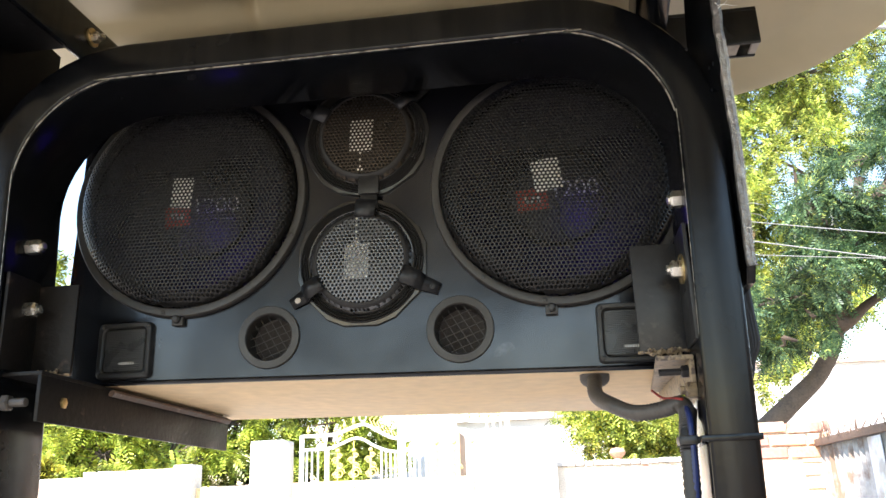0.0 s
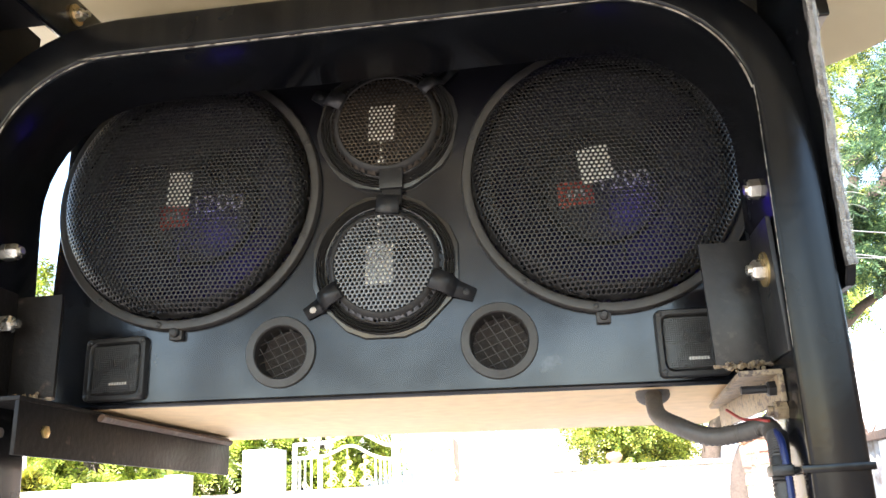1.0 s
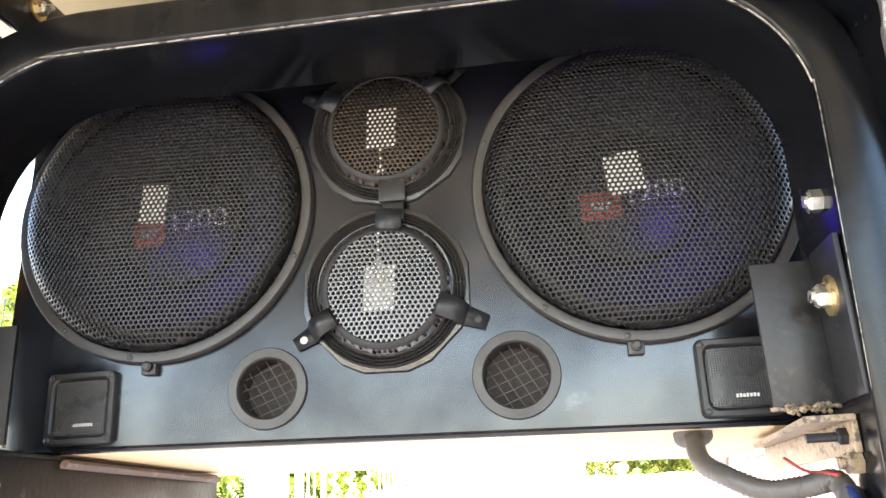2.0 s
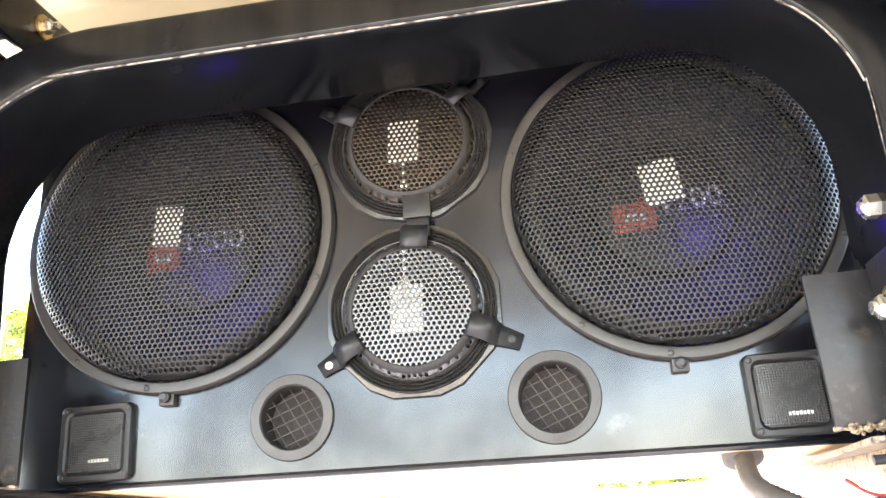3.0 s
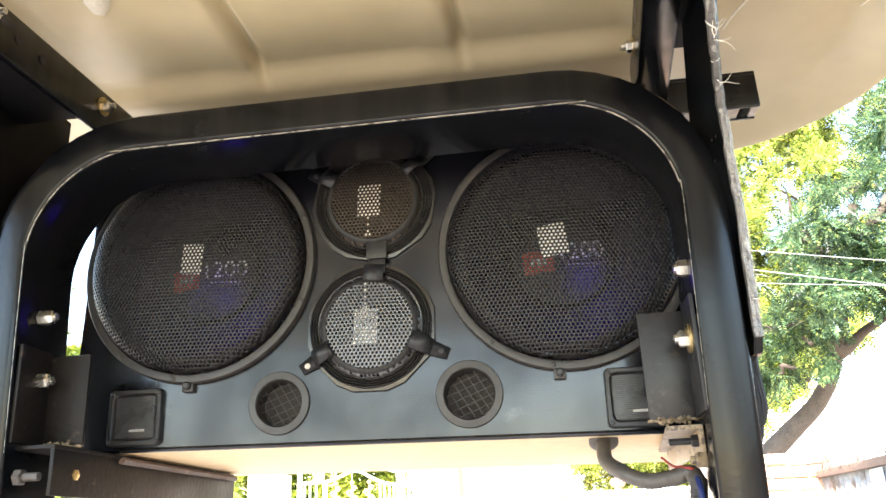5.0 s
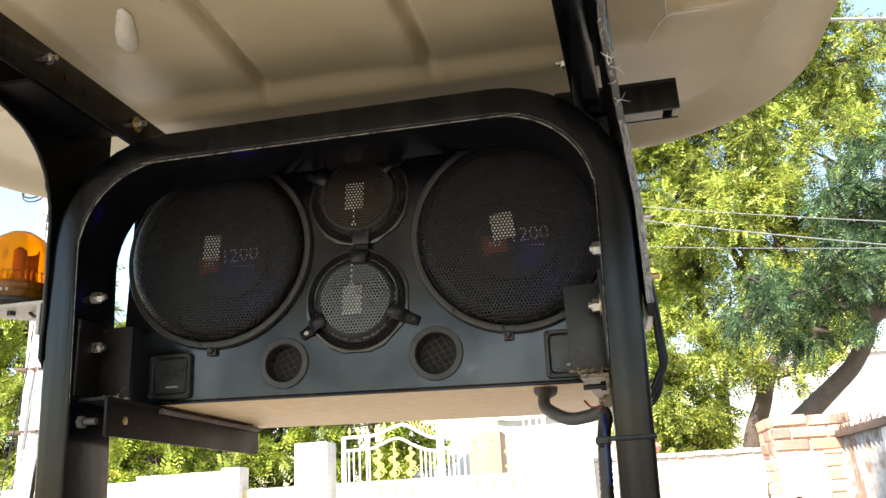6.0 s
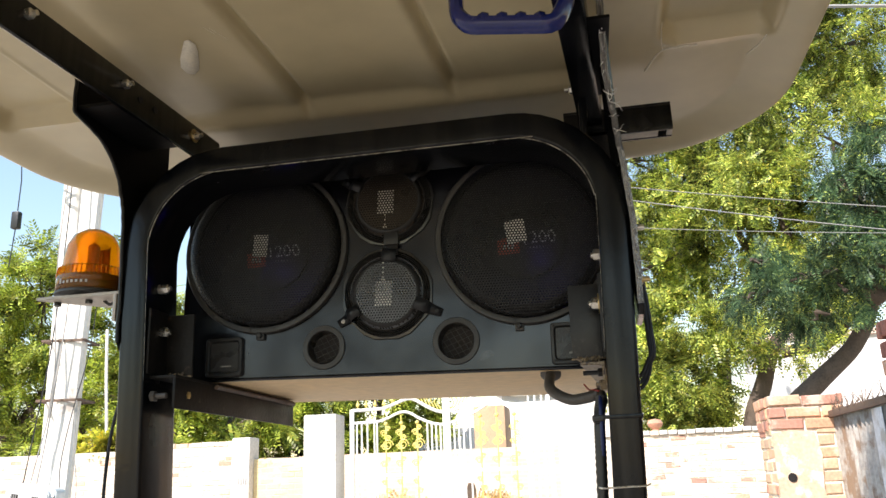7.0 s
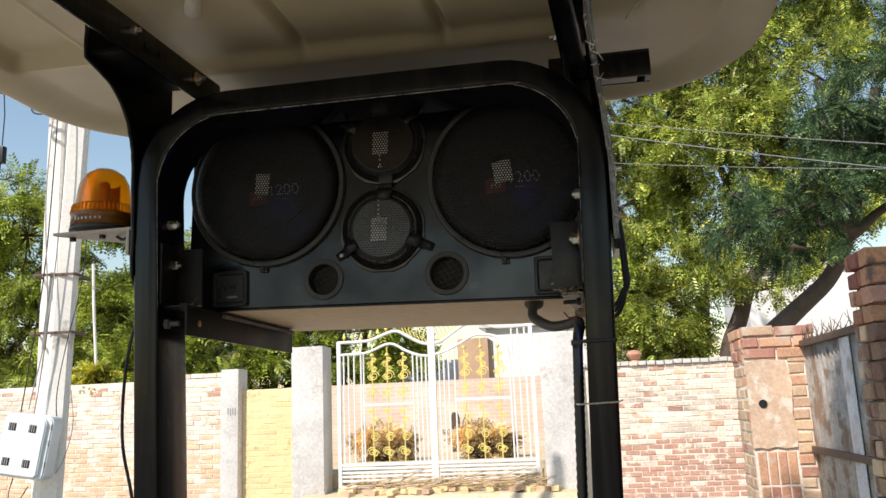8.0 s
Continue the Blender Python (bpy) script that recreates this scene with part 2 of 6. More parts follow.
BLUE_PLASTIC = material("blue_plastic", (0.008, 0.015, 0.11), rough=0.2, spread=0.15, scale=30, fine=200, bump=0.04)
BLUE_WIRE = material("blue_wire", (0.008, 0.018, 0.09), rough=0.4, spread=0.1, scale=30, fine=200, bump=0.02)
RED_WIRE = material("red_wire", (0.25, 0.03, 0.025), rough=0.4, spread=0.1, scale=30, fine=200, bump=0.02)
AMBER = clear_plastic("amber_plastic", (1.0, 0.5, 0.04), 0.06, 0.92)
AMBER_DEEP = material("amber_reflector", (0.62, 0.2, 0.02), rough=0.25, spread=0.15, scale=60, fine=200, bump=0.05)
BROWN_SKIRT = material("red_brown_plastic", (0.16, 0.035, 0.012), rough=0.35, spread=0.2, scale=60, fine=200, bump=0.05)
FILM = film_material("torn_clear_film")
FILM_SHRED = clear_plastic("cloudy_film_shred", (0.75, 0.73, 0.68), 0.35, 0.25)
CONDUIT_GREY = material("dusty_grey_conduit", (0.06, 0.052, 0.045), rough=0.5, spread=0.3, scale=18, fine=160, bump=0.1)
CONCRETE = material("pole_concrete", (0.8, 0.76, 0.69), rough=0.85, spread=0.15, scale=3, fine=40, bump=0.25, wear=(0.45, 0.4, 0.35), wear_at=0.6, wear_scale=4)
PLASTER = material("grey_cement_plaster", (0.62, 0.59, 0.55), rough=0.9, spread=0.25, scale=1.6, fine=30, bump=0.3, wear=(0.44, 0.4, 0.35), wear_at=0.6, wear_scale=2.2, world=True)
MORTAR = material("sandy_mortar", (0.76, 0.67, 0.56), rough=0.95, spread=0.25, scale=3, fine=60, bump=0.3, world=True)
BRICK_RED = material("red_brick", (0.54, 0.28, 0.185), rough=0.9, spread=0.3, scale=5, fine=60, bump=0.4, random=0.25, wear=(0.56, 0.44, 0.34), wear_at=0.6, wear_scale=7, world=True)
BRICK_PALE = material("limewashed_brick", (0.8, 0.67, 0.54), rough=0.92, spread=0.42, scale=2.4, fine=40, bump=0.5, random=0.2, wear=(0.62, 0.42, 0.3), wear_at=0.62, wear_scale=3.2, world=True)
BRICK_ROSE = material("rosy_worn_brick", (0.62, 0.37, 0.26), rough=0.92, spread=0.35, scale=4, fine=50, bump=0.5, random=0.3, wear=(0.8, 0.68, 0.55), wear_at=0.57, wear_scale=5, world=True)
BRICK_YELLOW = material("yellow_washed_brick", (0.8, 0.62, 0.34), rough=0.92, spread=0.14, scale=2, fine=50, bump=0.4, random=0.06, wear=(0.6, 0.4, 0.18), wear_at=0.64, wear_scale=4, world=True)
# mortar of open joints, with shade put into its dark colour
MORTAR_DARK = material("dark_open_mortar", (0.27, 0.22, 0.18), rough=0.95, spread=0.3, scale=3, fine=60, bump=0.4, world=True)
BRICK_DEEP = material("deep_red_brick", (0.36, 0.15, 0.095), rough=0.9, spread=0.4, scale=6, fine=60, bump=0.5, random=0.35, wear=(0.16, 0.1, 0.08), wear_at=0.58, wear_scale=6, world=True)
BRICK_UMBER = material("brown_weathered_brick", (0.3, 0.18, 0.115), rough=0.92, spread=0.4, scale=6, fine=60, bump=0.5, random=0.3, wear=(0.4, 0.29, 0.2), wear_at=0.56, wear_scale=6, world=True)
BRICK_FAR = brick_texture_material("far_brickwork", (0.7, 0.53, 0.42), (0.62, 0.45, 0.35), (0.72, 0.63, 0.54))
WHITE_PAINT = material("white_gate_paint", (0.8, 0.79, 0.76), rough=0.4, spread=0.06, scale=6, fine=60, bump=0.05)
GOLD_PAINT = material("gold_paint", (0.84, 0.68, 0.2), rough=0.4, metal=0.1, spread=0.15, scale=20, fine=100, bump=0.05)
WHITE_WALL = material("white_washed_wall", (0.75, 0.72, 0.68), rough=0.9, spread=0.1, scale=1.5, fine=30, bump=0.1)
MUD = material("brown_mud_plaster", (0.5, 0.33, 0.21), rough=0.95, spread=0.25, scale=2, fine=30, bump=0.3)
SHEET = material("weathered_sheet_metal", (0.37, 0.34, 0.3), rough=0.55, metal=0.15, spread=0.35, scale=2.5, fine=40, bump=0.1, wear=(0.22, 0.15, 0.1), wear_at=0.53, wear_scale=4)
SHEET_PALE = material("pale_blue_sheet", (0.55, 0.57, 0.6), rough=0.55, spread=0.3, scale=4, fine=40, bump=0.1, wear=(0.36, 0.34, 0.31), wear_at=0.56, wear_scale=5)
RUST_RAIL = material("rusty_rail", (0.13, 0.085, 0.06), rough=0.8, spread=0.4, scale=20, fine=90, bump=0.3)
YARD = material("sandy_yard", (0.66, 0.53, 0.34), rough=0.95, spread=0.25, scale=1.2, fine=20, bump=0.4, wear=(0.55, 0.42, 0.26), wear_at=0.58, wear_scale=1.5)
GROUND = material("dusty_ground", (0.29, 0.26, 0.218), rough=0.95, spread=0.2, scale=0.8, fine=12, bump=0.4, wear=(0.27, 0.235, 0.19), wear_at=0.62, wear_scale=0.5)
BARK = material("tree_bark", (0.095, 0.07, 0.052), rough=0.95, spread=0.4, scale=6, fine=40, bump=0.6)
METER = material("white_meter_box", (0.72, 0.76, 0.76), rough=0.4, spread=0.07, scale=6, fine=60, bump=0.03)
CABLE = material("black_cable", (0.015, 0.015, 0.016), rough=0.55, spread=0.2, scale=30, fine=120, bump=0.05)
GREY_CABLE = material("grey_cable", (0.3, 0.29, 0.27), rough=0.6, spread=0.2, scale=30, fine=120, bump=0.05)
LEAF_NEEM = leaf_material("neem_leaves", (0.045, 0.1, 0.02), (0.58, 0.65, 0.135), (0.88, 0.76, 0.16))
LEAF_DARK = leaf_material("feathery_leaves", (0.022, 0.052, 0.028), (0.135, 0.225, 0.1), (0.38, 0.45, 0.12))
LEAF_FAR = leaf_material("far_leaves", (0.09, 0.15, 0.02), (0.52, 0.58, 0.09), (0.34, 0.3, 0.04))
CREEPER = leaf_material("yellow_creeper", (0.2, 0.26, 0.03), (0.75, 0.68, 0.08), (0.8, 0.6, 0.05))
DRY_LEAF = leaf_material("dry_shrub_leaves", (0.6, 0.42, 0.2), (0.85, 0.68, 0.38), (0.85, 0.7, 0.4))
DRY_STICK = material("dry_branch", (0.5, 0.36, 0.2), rough=0.9, spread=0.4, scale=8, fine=60, bump=0.2)
SANDY = material("sandy_plaster", (0.62, 0.44, 0.31), rough=0.95, spread=0.25, scale=3, fine=40, bump=0.4, wear=(0.74, 0.64, 0.52), wear_at=0.54, wear_scale=9, world=True)
DUSTY_PLASTIC = material("dusty_black_plastic", (0.022, 0.02, 0.018), rough=0.45, spread=0.25, scale=25, fine=220, bump=0.1)
LATTICE = material("grey_plastic_lattice", (0.034, 0.031, 0.028), rough=0.45, spread=0.2, scale=30, fine=200, bump=0.05)
DUSTY_FOAM = material("dusty_brown_foam", (0.03, 0.025, 0.022), rough=0.9, spread=0.25, scale=30, fine=300, bump=0.2)
PALE_PLATE = material("pale_zinc_plate", (0.42, 0.38, 0.33), rough=0.5, metal=0.2, spread=0.2, scale=14, fine=120, bump=0.1, wear=(0.4, 0.36, 0.31), wear_at=0.64, wear_scale=20)
BRICK_TAN = material("tan_brick", (0.58, 0.4, 0.26), rough=0.92, spread=0.25, scale=4, fine=50, bump=0.4, random=0.15, wear=(0.62, 0.5, 0.38), wear_at=0.58, wear_scale=6, world=True)
SCUFFED_EDGE = material("scuffed_cut_edge", (0.075, 0.07, 0.066), rough=0.5, metal=0.2, spread=0.7, scale=40, fine=200, bump=0.6, wear=(0.26, 0.25, 0.235), wear_at=0.6, wear_scale=60)

# ---- building helpers ----
WORLD_OF = {}


def thing(name, at, label, category, group="", kind=""):
    """An empty at the base of a thing, under which its parts go."""
    ob = new(name)
    ob.empty_display_size = 0.05
    m = at if isinstance(at, Matrix) else Matrix.Translation(at)
    ob.matrix_basis = m
    WORLD_OF[ob] = m
    return tagged(ob, label, category, group, kind)


def part(name, bm, mat, parent=None, label="", at=None, smooth=35, kind=""):
    """Links a bmesh, built in the world or in the pose at, as one mesh object under a thing or a part."""
    if at is not None:
        bm.transform(at)
    home = WORLD_OF.get(parent, Matrix())
    bm.transform(home.inverted())
    me = bpy.data.meshes.new(name)
    bm.to_mesh(me)
    bm.free()
    me.materials.append(mat)
    if smooth:
        me.polygons.foreach_set("use_smooth", [True] * len(me.polygons))
        me.set_sharp_from_angle(angle=radians(smooth))
    ob = new(name, me)
    ob.parent = parent
    WORLD_OF[ob] = home
    return tagged(ob, label, kind=kind)


def add_box(bm, lo, hi, bevel=0.0, m=None, segments=2):
    c = [(lo[i] + hi[i]) / 2 for i in range(3)]
    s = [hi[i] - lo[i] for i in range(3)]
    made = bmesh.ops.create_cube(bm, size=1, matrix=Matrix.LocRotScale(c, None, s))["verts"]
    if bevel:
        edges = list({e for v in made for e in v.link_edges})
        made = bmesh.ops.bevel(bm, geom=edges, offset=bevel, segments=segments, affect="EDGES", profile=0.6)["verts"]
    if m is not None:
        bmesh.ops.transform(bm, matrix=m, verts=list(made))
    return bm


def box(lo, hi, bevel=0.0, m=None, segments=2):
    return add_box(bmesh.new(), lo, hi, bevel, m, segments)


def add_lathe(bm, profile, n=32, m=None, close=False):
    """Turns a profile of (radius, height) round the z axis."""
    rings = []
    for r, h in profile:
        if r < 1e-6:
            rings.append([bm.verts.new((0, 0, h))])
        else:
            rings.append([bm.verts.new((r * math.cos(2 * math.pi * i / n), r * math.sin(2 * math.pi * i / n), h)) for i in range(n)])
    pairs = list(zip(rings, rings[1:])) + ([(rings[-1], rings[0])] if close else [])
    for a, b in pairs:
        for i in range(n):
            j = (i + 1) % n
            if len(a) == 1 and len(b) == 1:
                continue
            if len(a) == 1:
                bm.faces.new((a[0], b[j], b[i]))
            elif len(b) == 1:
                bm.faces.new((a[i], a[j], b[0]))
            else:
                bm.faces.new((a[i], a[j], b[j], b[i]))
    if m is not None:
        bmesh.ops.transform(bm, matrix=m, verts=[v for r in rings for v in r])
    bmesh.ops.recalc_face_normals(bm, faces=bm.faces)
    return bm


def lathe(profile, n=32, m=None, close=False):
    return add_lathe(bmesh.new(), profile, n, m, close)


def add_tube(bm, pts, radius, n=8, closed=False, squash=1.0):
    """A round bar along points; radius may be one number or one for each point."""
    pts = [Vector(p) for p in pts]
    rad = radius if isinstance(radius, (list, tuple)) else [radius] * len(pts)
    count = len(pts)
    rings, side = [], None
    for i, p in enumerate(pts):
        a = pts[i - 1] if (i or closed) else p
        b = pts[(i + 1) % count] if (i < count - 1 or closed) else p
        t = (b - a).normalized()
        if side is None:
            side = t.orthogonal().normalized()
        side = (side - t * side.dot(t)).normalized()
        up = t.cross(side)
        rings.append([bm.verts.new(p + rad[i] * (side * math.cos(2 * math.pi * k / n) + squash * up * math.sin(2 * math.pi * k / n))) for k in range(n)])
    for i in range(count if closed else count - 1):
        a, b = rings[i], rings[(i + 1) % count]
        for k in range(n):
            j = (k + 1) % n
            bm.faces.new((a[k], a[j], b[j], b[k]))
    if not closed:
        bm.faces.new(list(reversed(rings[0])))
        bm.faces.new(rings[-1])
    return bm


def tube(pts, radius, n=8, closed=False, squash=1.0):
    return add_tube(bmesh.new(), pts, radius, n, closed, squash)


def smooth_path(pts, steps=6):
    """Catmull-Rom through the points."""
    p = [Vector(q) for q in pts]
    p = [p[0] * 2 - p[1]] + p + [p[-1] * 2 - p[-2]]
    out = []
    for i in range(1, len(p) - 2):
        for s in range(steps):
            t = s / steps
            out.append(0.5 * ((2 * p[i]) + (p[i + 1] - p[i - 1]) * t + (2 * p[i - 1] - 5 * p[i] + 4 * p[i + 1] - p[i + 2]) * t * t + (3 * p[i] - p[i - 1] - 3 * p[i + 1] + p[i + 2]) * t ** 3))
    return out + [p[-2]]


def prism(poly, depth, m=None, bevel=0.0):
    """A flat polygon in x, y, thickened along z."""
    bm = bmesh.new()
    a = [bm.verts.new((x, y, 0)) for x, y in poly]
    b = [bm.verts.new((x, y, depth)) for x, y in poly]
    bm.faces.new(list(reversed(a)))
    bm.faces.new(b)
    for i in range(len(poly)):
        j = (i + 1) % len(poly)
        bm.faces.new((a[i], a[j], b[j], b[i]))
    bmesh.ops.recalc_face_normals(bm, faces=bm.faces)
    if bevel:
        bmesh.ops.bevel(bm, geom=list(bm.edges), offset=bevel, segments=2, affect="EDGES")
    if m is not None:
        bm.transform(m)
    return bm


def round_rect(w, h, r, n=5):
    out = []
    for cx, cy, a0 in ((w / 2 - r, h / 2 - r, 0), (-w / 2 + r, h / 2 - r, 90), (-w / 2 + r, -h / 2 + r, 180), (w / 2 - r, -h / 2 + r, 270)):
        for k in range(n + 1):
            a = radians(a0 + 90 * k / n)
            out.append((cx + r * math.cos(a), cy + r * math.sin(a)))
    return out


def text_bmesh(body, height, depth):
    curve = bpy.data.curves.new("print", "FONT")
    curve.body, curve.size, curve.extrude, curve.align_x, curve.align_y = body, height / 0.7, depth, "CENTER", "CENTER"
    ob = new("print", curve)
    bpy.context.view_layer.update()
    me = bpy.data.meshes.new_from_object(ob.evaluated_get(bpy.context.evaluated_depsgraph_get()))
    bpy.data.objects.remove(ob)
    bpy.data.curves.remove(curve)
    bm = bmesh.new()
    bm.from_mesh(me)
    bpy.data.meshes.remove(me)
    return bm


def along(a, b):
    """The pose whose z axis points from a to b, at a."""
    a, b = Vector(a), Vector(b)
    return Matrix.Translation(a) @ (b - a).to_track_quat("Z", "Y").to_matrix().to_4x4()


def hex_bolt(parent, at, toward, size=0.017, length=0.02, washer=True, stud=0.012, name="bolt", mat=None):
    """A hex nut with washer and stud end on a surface point, pointing toward."""
    m = along(at, Vector(at) + Vector(toward))
    bm = bmesh.new()
    add_lathe(bm, [(0, 0), (size / 1.73, 0), (size / 1.73, length * 0.55), (size * 0.45, length * 0.66), (0, length * 0.66)], 6)
    add_lathe(bm, [(size * 0.3, length * 0.6), (size * 0.3, length * 0.6 + stud), (0, length * 0.66 + stud)], 10)
    b = part(name, bm, mat or ZINC, parent, at=m)
    if washer:
        part("washer", lathe([(0, -0.001), (size * 0.95, -0.001), (size * 0.95, 0.002), (0, 0.002)], 18), BRASSY, b, at=m)
    return b


def screw(parent, at, m, size=0.0035, mat=None):
    """A cross-head screw on the front face of a speaker, in the pose m."""
    bm = lathe([(0, 0), (size, 0), (size, 0.0012), (size * 0.6, 0.002), (0, 0.002)], 12)
    add_box(bm, (-size * 0.6, -size * 0.12, 0.0015), (size * 0.6, size * 0.12, 0.0026))
    add_box(bm, (-size * 0.12, -size * 0.6, 0.0015), (size * 0.12, size * 0.6, 0.0027))
    return part("screw", bm, mat or ZINC, parent, at=m @ Matrix.Translation(at))


def perforated(radius, pitch, hole, height, thick=0.0012):
    """A round sheet full of holes, its height above the plane given by height(r)."""
    corner, verts, faces = {}, [], []
    step = pitch / math.sqrt(3)

    def vert(x, y, key=None):
        if key is not None and key in corner:
            return corner[key]
        r = math.hypot(x, y)
        if r > radius:
            x, y, r = x * radius / r, y * radius / r, radius
        verts.append((x, y, height(r)))
        if key is not None:
            corner[key] = len(verts) - 1
        return len(verts) - 1

    rows = int(radius / (pitch * 0.866)) + 2
    for j in range(-rows, rows + 1):
        for i in range(-rows - 2, rows + 3):
            cx, cy = pitch * (i + 0.5 * (j % 2)), pitch * 0.866 * j
            r = math.hypot(cx, cy)
            if r > radius + pitch * 0.3:
                continue
            out = []
            for k in range(6):
                a = radians(30 + 60 * k)
                x, y = cx + step * math.cos(a), cy + step * math.sin(a)
                out.append(vert(x, y, (round(x / pitch * 12), round(y / pitch * 12))))
            if r < radius - pitch * 0.75:
                inner = [vert(cx + hole * math.cos(radians(30 + 60 * k)), cy + hole * math.sin(radians(30 + 60 * k))) for k in range(6)]
                for k in range(6):
                    q = (k + 1) % 6
                    faces.append((out[k], out[q], inner[q], inner[k]))
            elif len(set(out)) == 6:
                faces.append(tuple(out))
    bm = bmesh.new()
    vs = [bm.verts.new(v) for v in verts]
    for f in faces:
        try:
            bm.faces.new([vs[i] for i in f])
        except ValueError:
            pass
    loose = [v for v in bm.verts if not v.link_faces]
    bmesh.ops.delete(bm, geom=loose, context="VERTS")
    return bm


def thicken(ob, thick, offset=-1):
    mod = ob.modifiers.new("thickness", "SOLIDIFY")
    mod.thickness, mod.offset = thick, offset
    return ob



# ---- ground ----
bm = bmesh.new()
bmesh.ops.create_grid(bm, x_segments=40, y_segments=40, size=400)
for v in bm.verts:
    v.co.z = 0.0
tagged(part("ground", bm, GROUND), "pale dusty trodden earth in the lane", "ground", kind="structure")

# ---- canopy frame of the tractor ----
ARCH_FRONT, ARCH_BACK = 0.83, 0.945
frame_thing = thing("canopy_frame", (-0.33, 0.89, 0), "black painted steel arch frame carrying the canopy and speaker box", "canopy frame")


def arch_outline(top, half, radius, foot_half, foot_z, n=10, cx=-0.331):
    """Right foot, over the bends, to the left foot."""
    out = [(cx + foot_half, foot_z)]
    lean = (half - foot_half) / (top - radius - foot_z)
    for k in range(n + 1):
        a = radians(90 * k / n)
        out.append((cx + half - radius + radius * math.cos(a), top - radius + radius * math.sin(a)))
    for k in range(n + 1):
        a = radians(90 + 90 * k / n)
        out.append((cx - half + radius + radius * math.cos(a), top - radius + radius * math.sin(a)))
    out.append((cx - foot_half, foot_z))
    return out


OUTER = arch_outline(2.166, 0.457, 0.19, 0.391, 0.0)
INNER = arch_outline(2.117, 0.407, 0.14, 0.341, 0.0)
bm = bmesh.new()
rings = []
for (xo, zo), (xi, zi) in zip(OUTER, INNER):
    rings.append([bm.verts.new(c) for c in ((xo, ARCH_FRONT, zo), (xi, ARCH_FRONT, zi), (xi, ARCH_BACK, zi), (xo, ARCH_BACK, zo))])
for a, b in zip(rings, rings[1:]):
    for k in range(4):
        j = (k + 1) % 4
        bm.faces.new((a[k], a[j], b[j], b[k]))
bm.faces.new(rings[0])
bm.faces.new(list(reversed(rings[-1])))
bmesh.ops.recalc_face_normals(bm, faces=bm.faces)
long_edges = [e for e in bm.edges if abs(e.verts[0].co.y - e.verts[1].co.y) < 1e-5 and len(e.link_faces) == 2 and e.calc_face_angle(0) > radians(60)]
bmesh.ops.bevel(bm, geom=long_edges, offset=0.006, segments=3, affect="EDGES", profile=0.5)
part("arch", bm, BLACK_PAINT, frame_thing, smooth=40)
# highlight along the arch's inner lip, modelled as a thin bright bead that fades out
lip = [(x, ARCH_FRONT + 0.0005, z) for x, z in arch_outline(2.1165, 0.4065, 0.14, 0.3405, 0.0)]
low_r, low_l = [Vector(lip[i]).lerp(Vector(lip[j]), 0.12) for i, j in ((1, 0), (-2, -1))]
lip = smooth_path([low_r] + lip[1:-1] + [low_l], 2)
part("edge_bead", tube(lip, [0.0009 * min(1, 0.25 + 8 * min(i, len(lip) - 1 - i) / len(lip)) for i in range(len(lip))], 6), EDGE_HIGHLIGHT, frame_thing, "highlight on the arch's inner edge, drawn as a bright bead")

# rails under the roof, running forward from the arch
for x0, x1 in ((-0.7, -0.69), (0.058, 0.103)):
    bm = box((x0, -1.45, 2.186), (x1, 0.05, 2.252), 0.005)
    m = Matrix.Translation((0, 0.95, 0)) @ Matrix.Translation((x1, 0, 0)) @ pose(0, 0, 0, 0, 0, -3.2) @ Matrix.Translation((-x1, 0, 0))
    part("rail", bm, BLACK_PAINT, frame_thing, at=m)
# saddle blocks between arch and rails
part("saddle", box((0.06, 0.85, 2.11), (0.075, 0.94, 2.19), 0.003), BLACK_PAINT, frame_thing)
part("saddle", box((-0.7, 0.91, 2.11), (-0.68, 0.94, 2.19), 0.003), BLACK_PAINT, frame_thing)
GUSSET = [(0.655, 2.245), (0.655, 2.19), (0.665, 2.178), (0.716, 2.168), (0.755, 2.152), (0.785, 2.125), (0.808, 2.085), (0.82, 2.04), (0.825, 1.98), (0.829, 1.86),
          (0.829, 1.81), (0.84, 1.794), (0.945, 1.794), (0.95, 2.16), (0.964, 2.17), (0.964, 2.245)]
GUSSET_RIGHT = [(0.62, 2.25), (0.62, 2.225), (0.64, 2.196), (0.68, 2.156), (0.715, 2.12), (0.745, 2.09), (0.775, 2.05), (0.797, 2.0), (0.814, 1.94), (0.826, 1.86),
                (0.829, 1.81), (0.84, 1.794), (0.945, 1.794), (0.945, 2.05), (0.865, 2.12), (0.81, 2.185), (0.79, 2.25)]


def lean_in(z):
    """How far the right gusset bends in toward its rail above the post."""
    return -0.008 * min(max((z - 1.95) / 0.09, 0), 1) - 0.018 * min(max((z - 2.04) / 0.11, 0), 1)


for x, outline in ((-0.788, GUSSET), (0.126, GUSSET_RIGHT)):
    m = Matrix(((0, 0, 1, x), (1, 0, 0, 0), (0, 1, 0, 0), (0, 0, 0, 1)))
    bm = prism(outline, 0.006 if x < 0 else 0.009, m, 0.0012)
    edge = smooth_path([(x + 0.003, y - 0.001, z) for y, z in outline[:11]], 4)
    if x > 0:
        for v in bm.verts:
            v.co.x += lean_in(v.co.z)
        edge = [p + Vector((lean_in(p.z) + 0.0015, 0.001, 0)) for p in edge]
    g = part("gusset", bm, BLACK_PAINT if x > 0 else FLAT_BLACK, frame_thing)
    part("rough_edge", tube([p + Vector((noise.noise(p * 90) * 0.0018, 0, noise.noise(p * 70) * 0.001)) for p in edge], 0.0052 if x > 0 else 0.0032, 6), SCUFFED_EDGE if x > 0 else BLACK_WORN, g)
